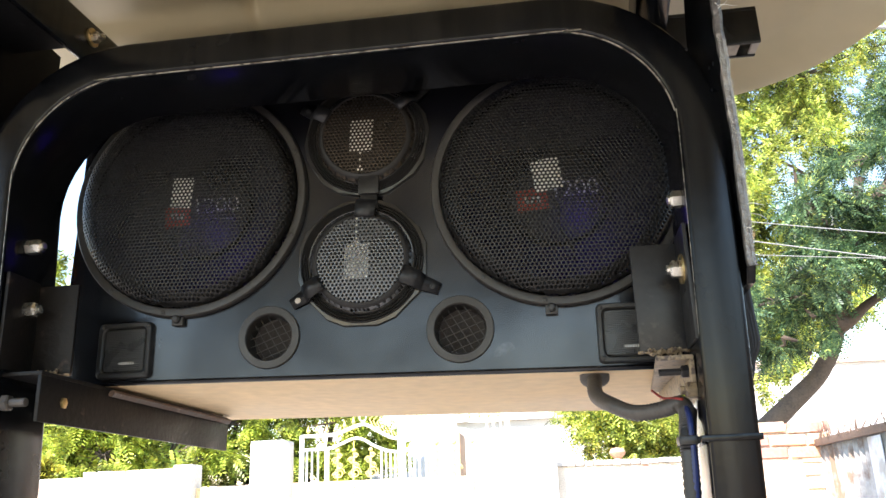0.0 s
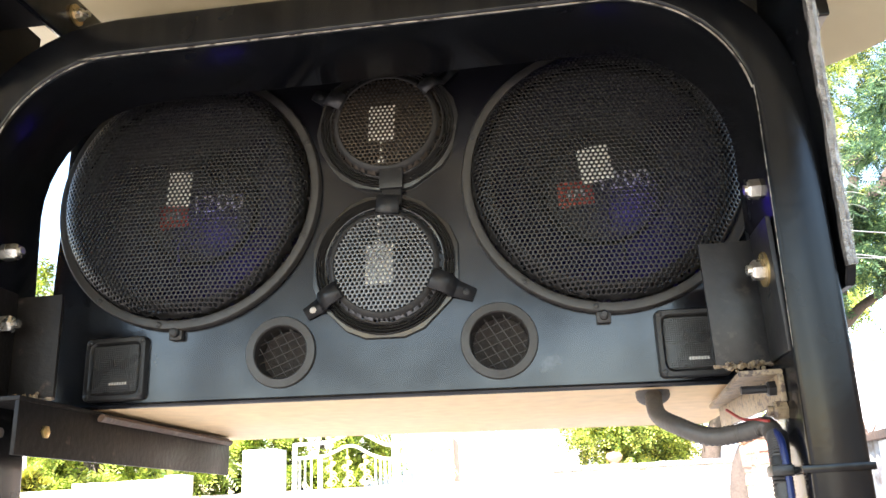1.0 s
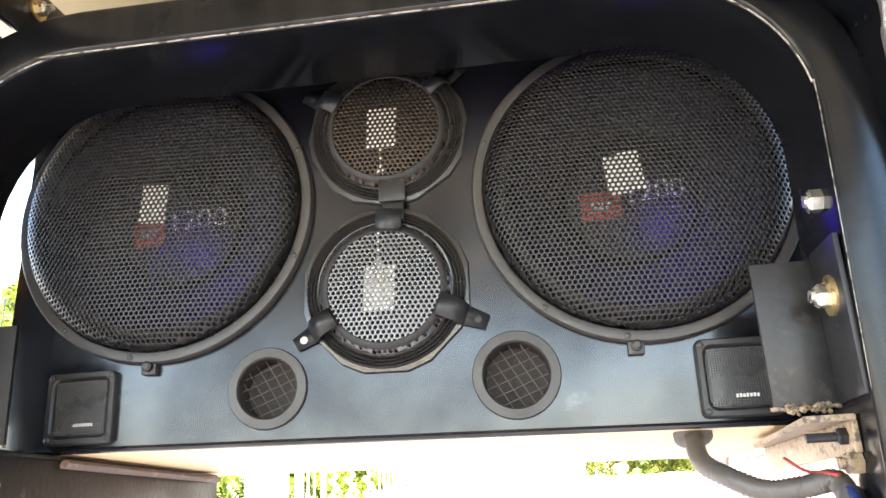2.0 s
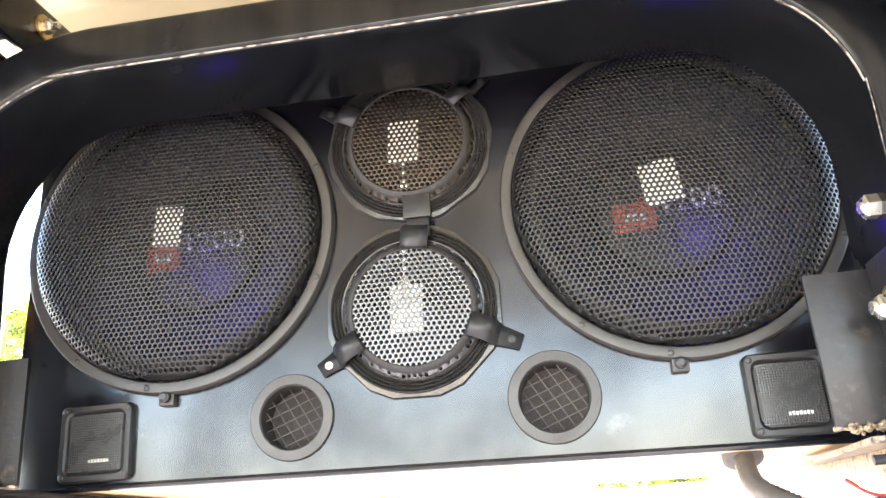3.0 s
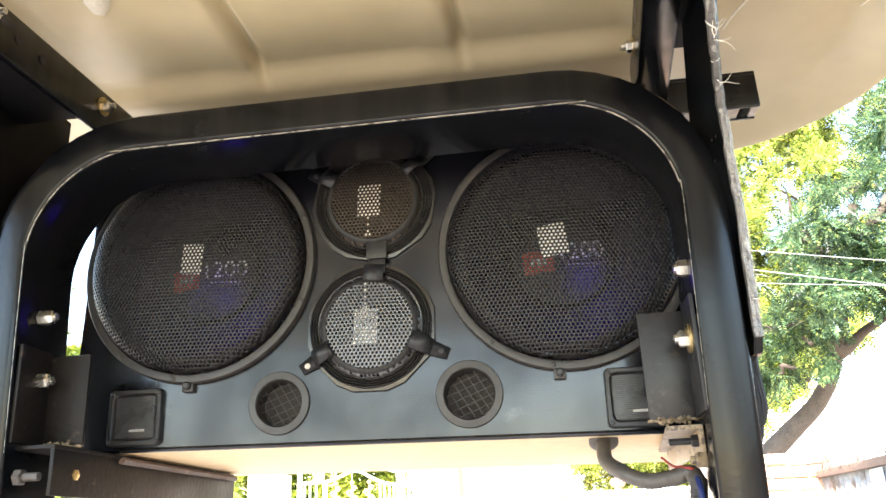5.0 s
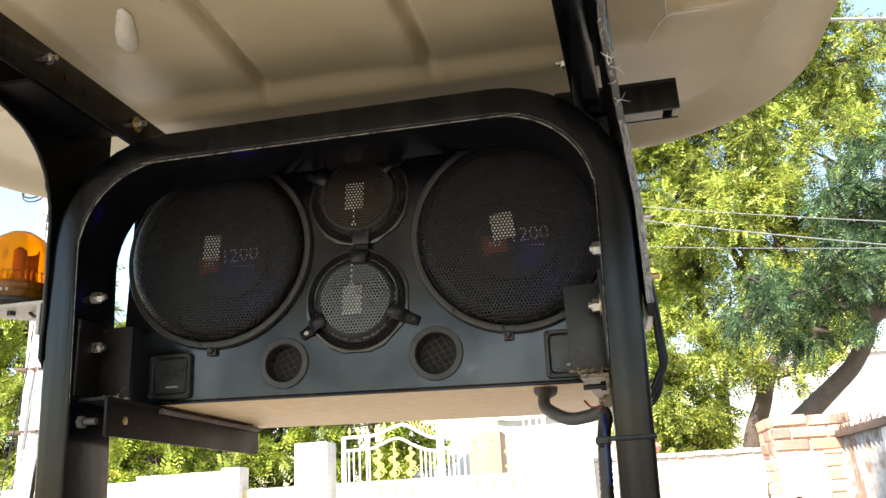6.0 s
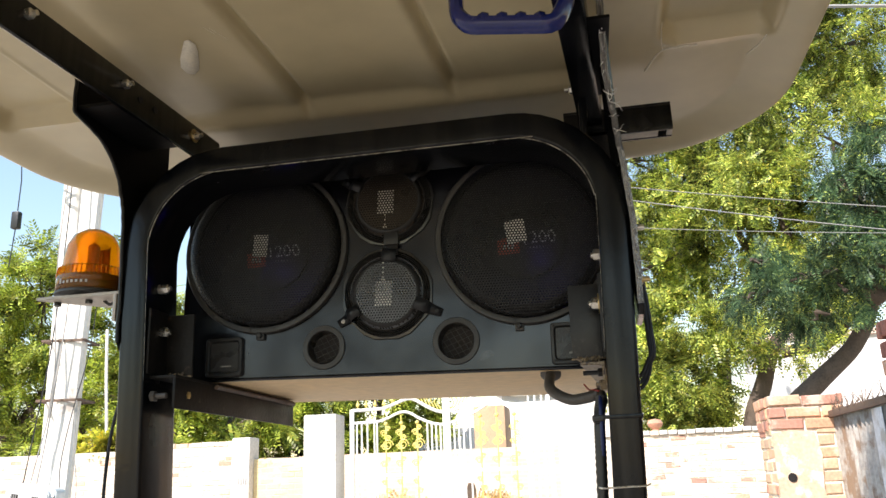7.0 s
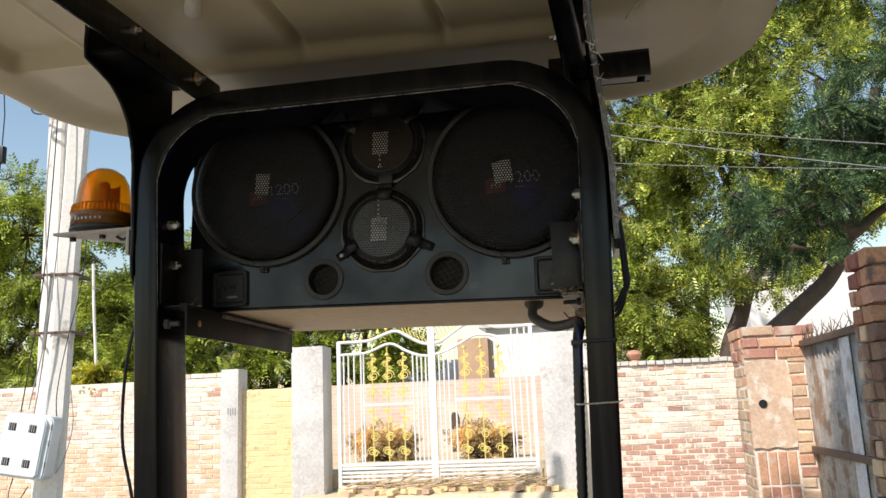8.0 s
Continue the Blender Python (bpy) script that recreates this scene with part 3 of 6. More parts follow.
# upper webs joining gusset and rail
part("web", prism([(-0.783, 0.66), (-0.716, 0.66), (-0.704, 0.86), (-0.783, 0.86)], 0.006, Matrix.Translation((0, 0, 2.188)), 0.001), FLAT_BLACK, frame_thing)
part("web", prism([(0.08, 0.6), (0.116, 0.6), (0.111, 0.855), (0.088, 0.855)], 0.005, Matrix.Translation((0, 0, 2.19)), 0.001), FLAT_BLACK, frame_thing)
# corner plate behind the bend
for side in (-1,):
    cx, reach = -0.598, -0.79
    bend = [(cx + side * 0.168 * math.cos(radians(15 * k)), 1.976 + 0.168 * math.sin(radians(15 * k))) for k in range(7)]
    poly = [(reach, 1.9), (bend[0][0], 1.9)] + bend + [(cx, 2.15), (reach, 2.15)]
    part("corner_plate", prism(poly, 0.005, pose(0, 0.93, 0, 90, 0, 0)), FLAT_BLACK, frame_thing)
# hollow cross-beam end that carries the roof's side
bm = bmesh.new()
for lo, hi in (((0.03, 1.0, 2.224), (0.233, 1.042, 2.23)), ((0.03, 1.0, 2.174), (0.233, 1.006, 2.224)), ((0.03, 1.036, 2.174), (0.233, 1.042, 2.224))):
    add_box(bm, lo, hi, 0.0015)
beam_end = part("cross_beam", bm, BLACK_PAINT, frame_thing)
part("lip_plate", box((0.13, 1.0065, 2.175), (0.206, 1.0355, 2.178), 0.001), PALE_PLATE, beam_end)
part("lip_plate", box((0.222, 1.0065, 2.175), (0.2325, 1.0355, 2.178), 0.001), PALE_PLATE, beam_end)
# flat bar closing the gap between the arch and the top of the box
part("top_bar", box((-0.7, 0.9455, 2.158), (0.05, 0.9975, 2.164), 0.001), BLACK_PAINT, frame_thing)
# mounting angles for the box, with the legs bolted to the posts
for side in (1, -1):
    if side > 0:
        x_in, x_out, z0, z1 = 0.014, 0.0705, 1.738, 1.863
    else:
        x_in, x_out, z0, z1 = -0.675, -0.732, 1.752, 1.866
    bm = box((min(x_in, x_out), 0.9, z0), (max(x_in, x_out), 0.905, z1), 0.0012)
    add_box(bm, (min(x_out, x_out - side * 0.005), 0.838, z0), (max(x_out, x_out - side * 0.005), 0.9, z1 + 0.004), 0.0012)
    bracket = part("bracket", bm, BLACK_WORN if side > 0 else DULL_BLACK, frame_thing, "scuffed black angle bracket")
    if side > 0:
        hex_bolt(bracket, (0.0655, 0.866, 1.822), (-1, 0, 0), 0.018, 0.02, stud=0.005)
        hex_bolt(frame_thing, (0.075, 0.868, 1.905), (-1, 0, 0), 0.018, 0.02, False, 0.004)
    else:
        hex_bolt(bracket, (-0.727, 0.876, 1.83), (1, 0, 0), 0.0165, 0.022, False, 0.007)
        hex_bolt(frame_thing, (-0.735, 0.876, 1.912), (1, 0, 0), 0.0165, 0.03, False, 0.005)
# weld beads along the bracket bottoms
for x0, x1, z in ((0.012, 0.07, 1.737), (-0.732, -0.674, 1.751)):
    pts = [(x0 + (x1 - x0) * k / 14, 0.9015 + 0.0004 * math.sin(k * 2.4), z + 0.0005 * math.sin(k * 1.7)) for k in range(15)]
    part("weld_bead", tube(pts, [0.0018 + 0.0006 * math.sin(k * 2.1) for k in range(15)], 7), RUSTY, frame_thing, "rusty weld bead")
# crusty weld at the lower corners of the brackets
crust_rng = random.Random(12)
for x0, x1, z in ((-0.735, -0.69, 1.752), (0.016, 0.068, 1.734)):
    bm = bmesh.new()
    for k in range(26):
        r = crust_rng.uniform(0.0014, 0.0034)
        bmesh.ops.create_icosphere(bm, subdivisions=1, radius=r, matrix=Matrix.Translation((crust_rng.uniform(x0, x1), 0.899 + crust_rng.uniform(-0.004, 0.002), z + crust_rng.uniform(-0.002, 0.005))))
    part("weld_crust", bm, RUSTY, frame_thing, "lumpy bright weld spatter")
# angle irons on which the box sits
bm = box((-0.735, 0.852, 1.744), (-0.68, 1.42, 1.749), 0.001)
add_box(bm, (-0.685, 0.852, 1.69), (-0.68, 1.42, 1.744), 0.001)
angle = part("support_angle", bm, DULL_BLACK, frame_thing, "black angle iron with scuffed edge")
part("rusty_rod", tube([(-0.6745, 1.0, 1.7405), (-0.6745, 1.41, 1.7405)], 0.0055, 8, squash=0.7), RUST_BROWN, angle, "rusty brown rod under the box edge")
hex_bolt(angle, (-0.68, 0.9, 1.716), (1, 0, 0), 0.012, 0.004, False, 0.001, mat=BRASSY)
bm = prism([(0.026, 0.868), (0.066, 0.868), (0.066, 1.15), (0.05, 1.15)], 0.005, Matrix.Translation((0, 0, 1.722)), 0.001)
add_box(bm, (0.061, 0.868, 1.697), (0.066, 1.15, 1.722), 0.001)
angle = part("support_angle", bm, RUSTY, frame_thing, "bare rusty angle iron")
hex_bolt(angle, (0.061, 0.885, 1.711), (-1, 0, 0), 0.013, 0.012, False, 0.024, mat=BLACK_WORN)
hex_bolt(angle, (0.066, 0.878, 1.69), (-1, 0, 0), 0.016, 0.018, False, 0.006, mat=RUSTY)
hex_bolt(frame_thing, (-0.722, 0.848, 1.712), (1, 0, 0), 0.017, 0.014, False, 0.02, mat=CONDUIT_GREY)
# bolts through the rails
for p, d in (((-0.693, 0.899, 2.227), 1), ((-0.7055, 0.671, 2.228), 1), ((-0.7185, 0.44, 2.228), 1), ((0.0555, 0.9, 2.229), -1)):
    hex_bolt(frame_thing, p, (d, 0, 0), 0.0145, 0.016, p[1] > 0.8, 0.008)
# bolt holes as flat discs, their inner shade put into the colour
for y in (0.72, 0.765):
    part("bolt_hole", lathe([(0, 0), (0.006, 0), (0.006, 0.0012), (0, 0.0012)], 14, along((-0.69 - (0.95 - y) * 0.056, y, 2.222), (0, y, 2.222))), DARK_HOLE, frame_thing)
# clamp band and wire tie round the right post
x_in, x_out = 0.0595, 0.1145
bm = bmesh.new()
for lo, hi in (((x_in - 0.003, 0.827, 1.632), (x_out + 0.002, 0.8295, 1.6385)), ((x_in - 0.003, 0.8295, 1.632), (x_in - 0.001, 0.95, 1.6385)), ((x_out, 0.8295, 1.632), (x_out + 0.002, 0.95, 1.6385))):
    add_box(bm, lo, hi, 0.0008)
part("clamp_band", bm, BLACK_PAINT, frame_thing)
part("tie_wire", tube([(0.04, 0.86, 1.531), (0.046, 0.826, 1.53), (0.112, 0.826, 1.532), (0.118, 0.86, 1.534)], 0.0015, 6), ZINC, frame_thing)

# torn protective film still on the gusset edge
film_rng = random.Random(4)
film = thing("film_strip", (0.126, 0.7, 1.75), "torn crinkled clear plastic film on the frame edge", "plastic film")
for a, b in ((0, 5), (6, 11)):
    pts = smooth_path([(0.1305 + lean_in(z), y - 0.004, z) for y, z in GUSSET_RIGHT[a:b]], 9)
    bm = bmesh.new()
    rows = []
    for p in pts:
        rows.append([bm.verts.new(p + Vector((film_rng.uniform(-0.0012, 0.0012) + w * 0.0048, film_rng.uniform(-0.002, 0.0005) - abs(w) * 0.0012, film_rng.uniform(-0.0025, 0.0025)))) for w in (-1, -0.3, 0.3, 1)])
    for r, s in zip(rows, rows[1:]):
        for k in range(3):
            bm.faces.new((r[k], r[k + 1], s[k + 1], s[k]))
    thicken(part("film_piece", bm, FILM, film, smooth=0), 0.0003)
for k in range(22):
    y, z = GUSSET_RIGHT[film_rng.choice((1, 2, 2, 3, 3, 4, 4, 5, 5, 6, 9))]
    p = Vector((0.13 + lean_in(z) + film_rng.uniform(-0.002, 0.004), y - 0.005 + film_rng.uniform(-0.004, 0.008), z + film_rng.uniform(-0.02, 0.02)))
    way = Vector((film_rng.uniform(-1, 1), film_rng.uniform(-0.8, 0.1), film_rng.uniform(-1, 0.6)))
    line = [p]
    for i in range(5):
        line.append(line[-1] + way * 0.0032)
        way = way + Vector((film_rng.uniform(-0.7, 0.7), film_rng.uniform(-0.5, 0.5), film_rng.uniform(-0.7, 0.7)))
    part("shred", tube(line, [0.0012, 0.0011, 0.0009, 0.0008, 0.0006, 0.0003], 5, squash=0.4), FILM_SHRED, film)

# ---- roof ----
ROOF_Y0, ROOF_Y1, ROOF_X, ROOF_HALF, ROOF_R, ROOF_THICK = -0.75, 1.345, -0.345, 0.81, 0.33, 0.006


def step_up(v, a, b):
    t = min(max((v - a) / (b - a), 0), 1)
    return t * t * (3 - 2 * t)


def roof_height(x, y, edge):
    """Underside of the moulded roof: a crowned sheet with pressed grooves, a cross pad over the arch and side panels."""
    z = 2.258 + 0.03 * step_up(edge, 0.0, 0.10)
    d = abs(x - ROOF_X)
    inner = 1 - step_up(d, 0.385, 0.46)
    z += 0.026 * inner * (1 - step_up(y, 0.965, 1.005))
    fade = 1 - step_up(y, 0.965, 1.01)
    for gx in (-0.495 + 0.03 * (y - 0.7), -0.193 + 0.05 * (y - 0.7)):
        wide = 0.045 if x < gx - 0.012 else 0.02
        z -= 0.008 * math.exp(-((x - gx + 0.012) / wide) ** 2) * fade
        z += 0.02 * math.exp(-((x - gx) / 0.0095) ** 2) * fade
    # rounded recess pressed into each side panel
    qx, qy = 0.552 - d + 0.045, y - 0.872 + 0.045
    rim = math.hypot(max(qx, 0), max(qy, 0)) + min(max(qx, qy), 0) - 0.045
    z += 0.03 * (1 - step_up(rim, -0.018, 0.0)) * step_up(edge, 0.055, 0.085)
    z -= 0.0025 * math.exp(-((rim - 0.004) / 0.006) ** 2) * step_up(edge, 0.06, 0.1)
    z += 0.004 * math.sin(x * 6.0 + 1.1) * math.cos(y * 4.2)
    return z - ROOF_THICK


bm = bmesh.new()
ny, nx = 200, 560
rows = []
for j in range(ny + 1):
    y = ROOF_Y0 + (ROOF_Y1 - ROOF_Y0) * j / ny
    dy = max(ROOF_R - (y - ROOF_Y0), ROOF_R - (ROOF_Y1 - y), 0)
    half = ROOF_HALF - ROOF_R + math.sqrt(max(ROOF_R ** 2 - dy ** 2, 0.0004))
    row = []
    for i in range(nx + 1):
        x = ROOF_X + half * (2 * i / nx - 1)
        dx = abs(x - ROOF_X) - (ROOF_HALF - ROOF_R)
        edge = ROOF_R - math.hypot(max(dx, 0), dy) if (dx > 0 and dy > 0) else min(ROOF_HALF - abs(x - ROOF_X), y - ROOF_Y0, ROOF_Y1 - y)
        row.append(bm.verts.new((x, y, roof_height(x, y, max(edge, 0)))))
    rows.append(row)
for a, b in zip(rows, rows[1:]):
    for i in range(nx):
        bm.faces.new((a[i], b[i], b[i + 1], a[i + 1]))
roof = thing("canopy_roof", (ROOF_X, 0.4, 2.25), "cream moulded fibreglass canopy roof with pressed grooves", "canopy roof")
thicken(part("shell", bm, ROOF, roof, smooth=60), ROOF_THICK, -1)

# crazed crease, its ridge highlight put into the pale colour, and scratches in the gel coat
for pts, r in (([(0.19, 0.962), (0.203, 0.918), (0.219, 0.888), (0.243, 0.884), (0.278, 0.886)], 0.0022), ([(0.218, 0.888), (0.213, 0.85), (0.212, 0.8)], 0.001), ([(0.393, 0.874), (0.387, 0.91), (0.372, 0.948)], 0.0012),
               ([(-0.545, 0.66), (-0.53, 0.70)], 0.0006), ([(-0.555, 0.655), (-0.545, 0.68)], 0.0006)):
    line = [(x, y, roof_height(x, y, min(ROOF_HALF - abs(x - ROOF_X), ROOF_Y1 - y)) - 0.0002) for x, y in pts]
    part("crease", tube(smooth_path(line, 5), r, 6), GEL_CRACK_AND_GLINT, roof, "pale highlight on a cracked crease in the gel coat")

# spot of reflected sunlight beside the rail, painted as a pale flat shape
outline = [(-0.608, 0.69), (-0.598, 0.687), (-0.594, 0.706), (-0.602, 0.73), (-0.618, 0.765), (-0.63, 0.789), (-0.646, 0.803), (-0.657, 0.797), (-0.658, 0.772), (-0.642, 0.74)]
bm = bmesh.new()
bm.faces.new([bm.verts.new((x, y, roof_height(x, y, 0.3) - 0.0022)) for x, y in outline])
bmesh.ops.triangulate(bm, faces=bm.faces)
thicken(part("pale_spot", bm, GEL_CRACK_AND_GLINT, roof, "reflected sunlight drawn as a pale spot on the roof"), 0.0004)

# ---- blue grab handle under the roof ----
handle = thing("grab_handle", (-0.02, 0.5, 2.28), "glossy blue plastic grab handle with finger grips", "handle")
loop = []
for k in range(9):
    loop.append((-0.105 + 0.003 * k / 8, 0.5, 2.285 - 0.1 * k / 8))
bottom = [(-0.1, 0.498, 2.167), (-0.085, 0.496, 2.15)]
for k in range(17):
    u = k / 16
    bottom.append((-0.07 + 0.1 * u, 0.494, 2.145 - 0.012 * u))
bottom += [(0.046, 0.496, 2.136), (0.06, 0.498, 2.157)]
side_r = [(0.066 + 0.003 * k / 8, 0.5, 2.177 + 0.105 * k / 8) for k in range(9)]
SHRINK = Matrix.Translation((-0.018, 0, -0.004)) @ Matrix.Diagonal((0.9, 1, 1, 1)) @ Matrix.Translation((0.018, 0, 0))
bm = tube(smooth_path(loop + bottom + side_r, 2), 0.0105, 10, squash=1.25)
part("grip_bar", bm, BLUE_PLASTIC, handle, at=SHRINK)
for k in range(4):
    x = -0.06 + 0.028 * k
    bm = lathe([(0.0098, -0.008), (0.0125, 0), (0.0098, 0.008)], 12, Matrix.Translation((x, 0.495, 2.151 - 0.0035 * k)) @ pose(0, 0, 0, 0, 90, 0))
    part("finger_ridge", bm, BLUE_PLASTIC, handle, at=SHRINK)
for x in (-0.105, 0.067):
    part("mount", box((x - 0.022, 0.482, 2.27), (x + 0.022, 0.518, 2.304), 0.005), BLUE_PLASTIC, handle, at=SHRINK)

# ---- amber beacon on its bracket ----
BEACON = Vector((-0.884, 0.885, 1.912))
beacon = thing("beacon_light", BEACON, "amber rotating beacon lamp on a flat steel bracket", "beacon light")
top = Matrix.Translation(BEACON)
part("base", lathe([(0, 0), (0.064, 0), (0.064, 0.004), (0.061, 0.006), (0, 0.006)], 40), PLASTIC, beacon, "black plastic base", at=top)
bm = lathe([(0.0628, 0.0055), (0.0615, 0.033), (0.0585, 0.05), (0.0545, 0.053), (0.0525, 0.075), (0.0485, 0.098), (0.039, 0.117), (0.022, 0.129), (0, 0.133)], 44)
thicken(part("dome", bm, AMBER, beacon, "amber lens", at=top), 0.002, -1)
bm = bmesh.new()
for k in range(44):
    a = 2 * math.pi * k / 44
    c = Vector((math.cos(a), math.sin(a), 0))
    add_tube(bm, [c * 0.0625 + Vector((0, 0, 0.034)), c * 0.0595 + Vector((0, 0, 0.051))], 0.0016, 5)
part("lens_ribs", bm, AMBER, beacon, at=top)
part("skirt", lathe([(0.0605, 0.0065), (0.0595, 0.034), (0, 0.036)], 36), BROWN_SKIRT, beacon, "dark red-brown lamp socket seen through the lens", at=top)
bm = lathe([(0.0, 0.034), (0.016, 0.036), (0.014, 0.05), (0.009, 0.06), (0.011, 0.1), (0.0, 0.108)], 20)
part("lamp", bm, AMBER_DEEP, beacon, at=top)
bm = bmesh.new()
for k in range(9):
    a0, a1 = radians(20 + 14 * k), radians(34 + 14 * k)
    q = [bm.verts.new((0.03 * math.cos(a), 0.03 * math.sin(a), z)) for a, z in ((a0, 0.042), (a1, 0.042), (a1, 0.1), (a0, 0.1))]
    bm.faces.new(q)
thicken(part("reflector", bm, AMBER_DEEP, beacon, at=top), 0.0015)
bm = bmesh.new()
for k in range(7):
    a = radians(-112 + 8 * k)
    c = Vector((0.0632 * math.cos(a), 0.0632 * math.sin(a), 0.017))
    add_box(bm, (-0.002, -0.0005, -0.0025), (0.002, 0.0005, 0.0025 if k else 0.007), 0, Matrix.Translation(c) @ pose(0, 0, 0, 0, 0, math.degrees(a) + 90))
part("maker_mark", bm, DIGIT, beacon, "pale illegible maker's mark", at=top)
bm = prism([(-0.962, 0.835), (-0.792, 0.835), (-0.792, 0.955), (-0.86, 0.955), (-0.952, 0.852)], 0.006, Matrix.Translation((0, 0, 1.9)), 0.001)
add_box(bm, (-0.8, 0.83, 1.85), (-0.7935, 0.94, 1.9), 0.001)
plate = part("mounting_plate", bm, PALE_PLATE, beacon, "pale scuffed mounting plate")
for x in (-0.935, -0.87):
    part("bolt", lathe([(0, 0), (0.007, 0), (0.007, 0.007), (0, 0.007)], 6, along((x, 0.862, 1.9), (x, 0.862, 1.0))), PLASTIC, plate)
part("lead", tube(smooth_path([(-0.85, 0.88, 1.9), (-0.83, 0.87, 1.89), (-0.81, 0.865, 1.897), (-0.797, 0.87, 1.89)], 5), 0.003, 7), CABLE, beacon)

# ---- speaker box ----
BOX = pose(-0.325, 1.0, 1.742, 0, 1.4, 0)
FRONT = BOX @ pose(0, 0, 0, 90, 0, 0)  # x right, y up, z toward the driver
HALF_W, BOX_H, BOX_D = 0.43, 0.45, 0.475
WOOFERS = ((-0.2585, 0.2595), (0.258, 0.254))
MIDS = ((-0.0045, 0.339), (-0.0075, 0.156))
PORTS = ((-0.133, 0.058, 0.0425), (0.124, 0.0595, 0.0445))
TWEETERS = ((-0.3345, 0.0465), (0.3365, 0.0465))

speaker_box = thing("speaker_box", BOX, "large speaker box covered in black vinyl with bare plywood underside", "speaker box")
bm = bmesh.new()
corner = [bm.verts.new((x, y, 0)) for x, y in ((-HALF_W, 0.006), (HALF_W, 0.006), (HALF_W, BOX_H), (-HALF_W, BOX_H))]
edges = [bm.edges.new((corner[i], corner[(i + 1) % 4])) for i in range(4)]
for cx, cy, r in [(*w, 0.148) for w in WOOFERS] + [(*c, 0.067) for c in MIDS] + [(x, y, r - 0.011) for x, y, r in PORTS]:
    ring = [bm.verts.new((cx + r * math.cos(2 * math.pi * k / 40), cy + r * math.sin(2 * math.pi * k / 40), 0)) for k in range(40)]
    edges += [bm.edges.new((ring[k], ring[(k + 1) % 40])) for k in range(40)]
bmesh.ops.triangle_fill(bm, edges=edges, use_beauty=True)
rims = [e for e in bm.edges if e.is_boundary]
grown = bmesh.ops.extrude_edge_only(bm, edges=[e for e in rims if e.verts[0] not in corner])["geom"]
for v in grown:
    if isinstance(v, bmesh.types.BMVert):
        v.co.z -= 0.018
corner = [v for v in bm.verts if abs(v.co.z) < 1e-6 and abs(abs(v.co.x) - HALF_W) < 1e-6]
corner.sort(key=lambda v: math.atan2(v.co.y - 0.2, v.co.x))
back = [bm.verts.new((v.co.x, v.co.y, -BOX_D)) for v in corner]
for i in range(4):
    j = (i + 1) % 4
    bm.faces.new((corner[i], corner[j], back[j], back[i]))
bm.faces.new(back)
bmesh.ops.recalc_face_normals(bm, faces=bm.faces)
part("body", bm, VINYL, speaker_box, at=FRONT, smooth=30)
part("bottom_board", box((-HALF_W + 0.002, 0.0, -BOX_D + 0.002), (HALF_W - 0.002, 0.006, -0.002), 0.001), PLYWOOD, speaker_box, "bare pale plywood underside", at=FRONT)
part("folded_hem", tube([(-HALF_W, 0.003, -0.001), (HALF_W, 0.003, -0.001)], 0.0035, 8), VINYL, speaker_box, at=FRONT)
# added dark sheet that stands for the unlit inside of the box
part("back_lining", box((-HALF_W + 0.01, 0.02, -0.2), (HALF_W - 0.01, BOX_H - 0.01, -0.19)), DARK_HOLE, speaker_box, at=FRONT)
for x, y, r in PORTS:
    m = FRONT @ Matrix.Translation((x, y, 0))
    port = part("port", lathe([(r, 0.0), (r, 0.002), (r - 0.001, 0.0035), (r - 0.01, 0.004), (r - 0.0115, 0.002), (r - 0.012, -0.05)], 44), DUSTY_PLASTIC, speaker_box, "dusty grey plastic port ring", at=m)
    bm = bmesh.new()
    inner = r - 0.0125
    for turn in (22, -58):
        for k in range(-3, 4):
            off = k * 0.0105
            if abs(off) < inner - 0.002:
                h = math.sqrt(inner ** 2 - off ** 2)
                a = radians(turn)
                d, q = Vector((math.cos(a), math.sin(a), 0)), Vector((-math.sin(a), math.cos(a), 0))
                add_tube(bm, [q * off - d * h + Vector((0, 0, -0.01)), q * off + d * h + Vector((0, 0, -0.01))], 0.00055, 5)
    part("lattice", bm, LATTICE, port, at=m)
    part("foam", lathe([(r - 0.012, -0.03), (r * 0.4, -0.034), (0, -0.035)], 36), DUSTY_FOAM, port, "dusty brown foam", at=m)

# ---- woofers ----
LAMP_WATTS = 0.014
CAP_R, CAP_TOP = 0.071, -0.024


def cap_height(r):
    return CAP_TOP - 0.014 * (r / CAP_R) ** 2


def drape(bm, lift):
    """Lays flat print on the dust cap."""
    for v in bm.verts:
        v.co.z = cap_height(math.hypot(v.co.x, v.co.y)) + lift + v.co.z
    return bm


def grid_patch(w, h, thick, turn, cx, cy, n=6):
    bm = bmesh.new()
    bmesh.ops.create_grid(bm, x_segments=n, y_segments=n, size=0.5, matrix=Matrix.Translation((cx, cy, 0)) @ pose(0, 0, 0, 0, 0, turn) @ Matrix.Diagonal((w, h, 1, 1)))
    return bm


def woofer_dome(r):
    t = min(max((r - 0.1285) / 0.03, 0), 1)
    return 0.0085 + 0.0245 * math.sqrt(max(1 - t * t, 0)) + 0.007 * (1 - (min(r, 0.131) / 0.131) ** 2)


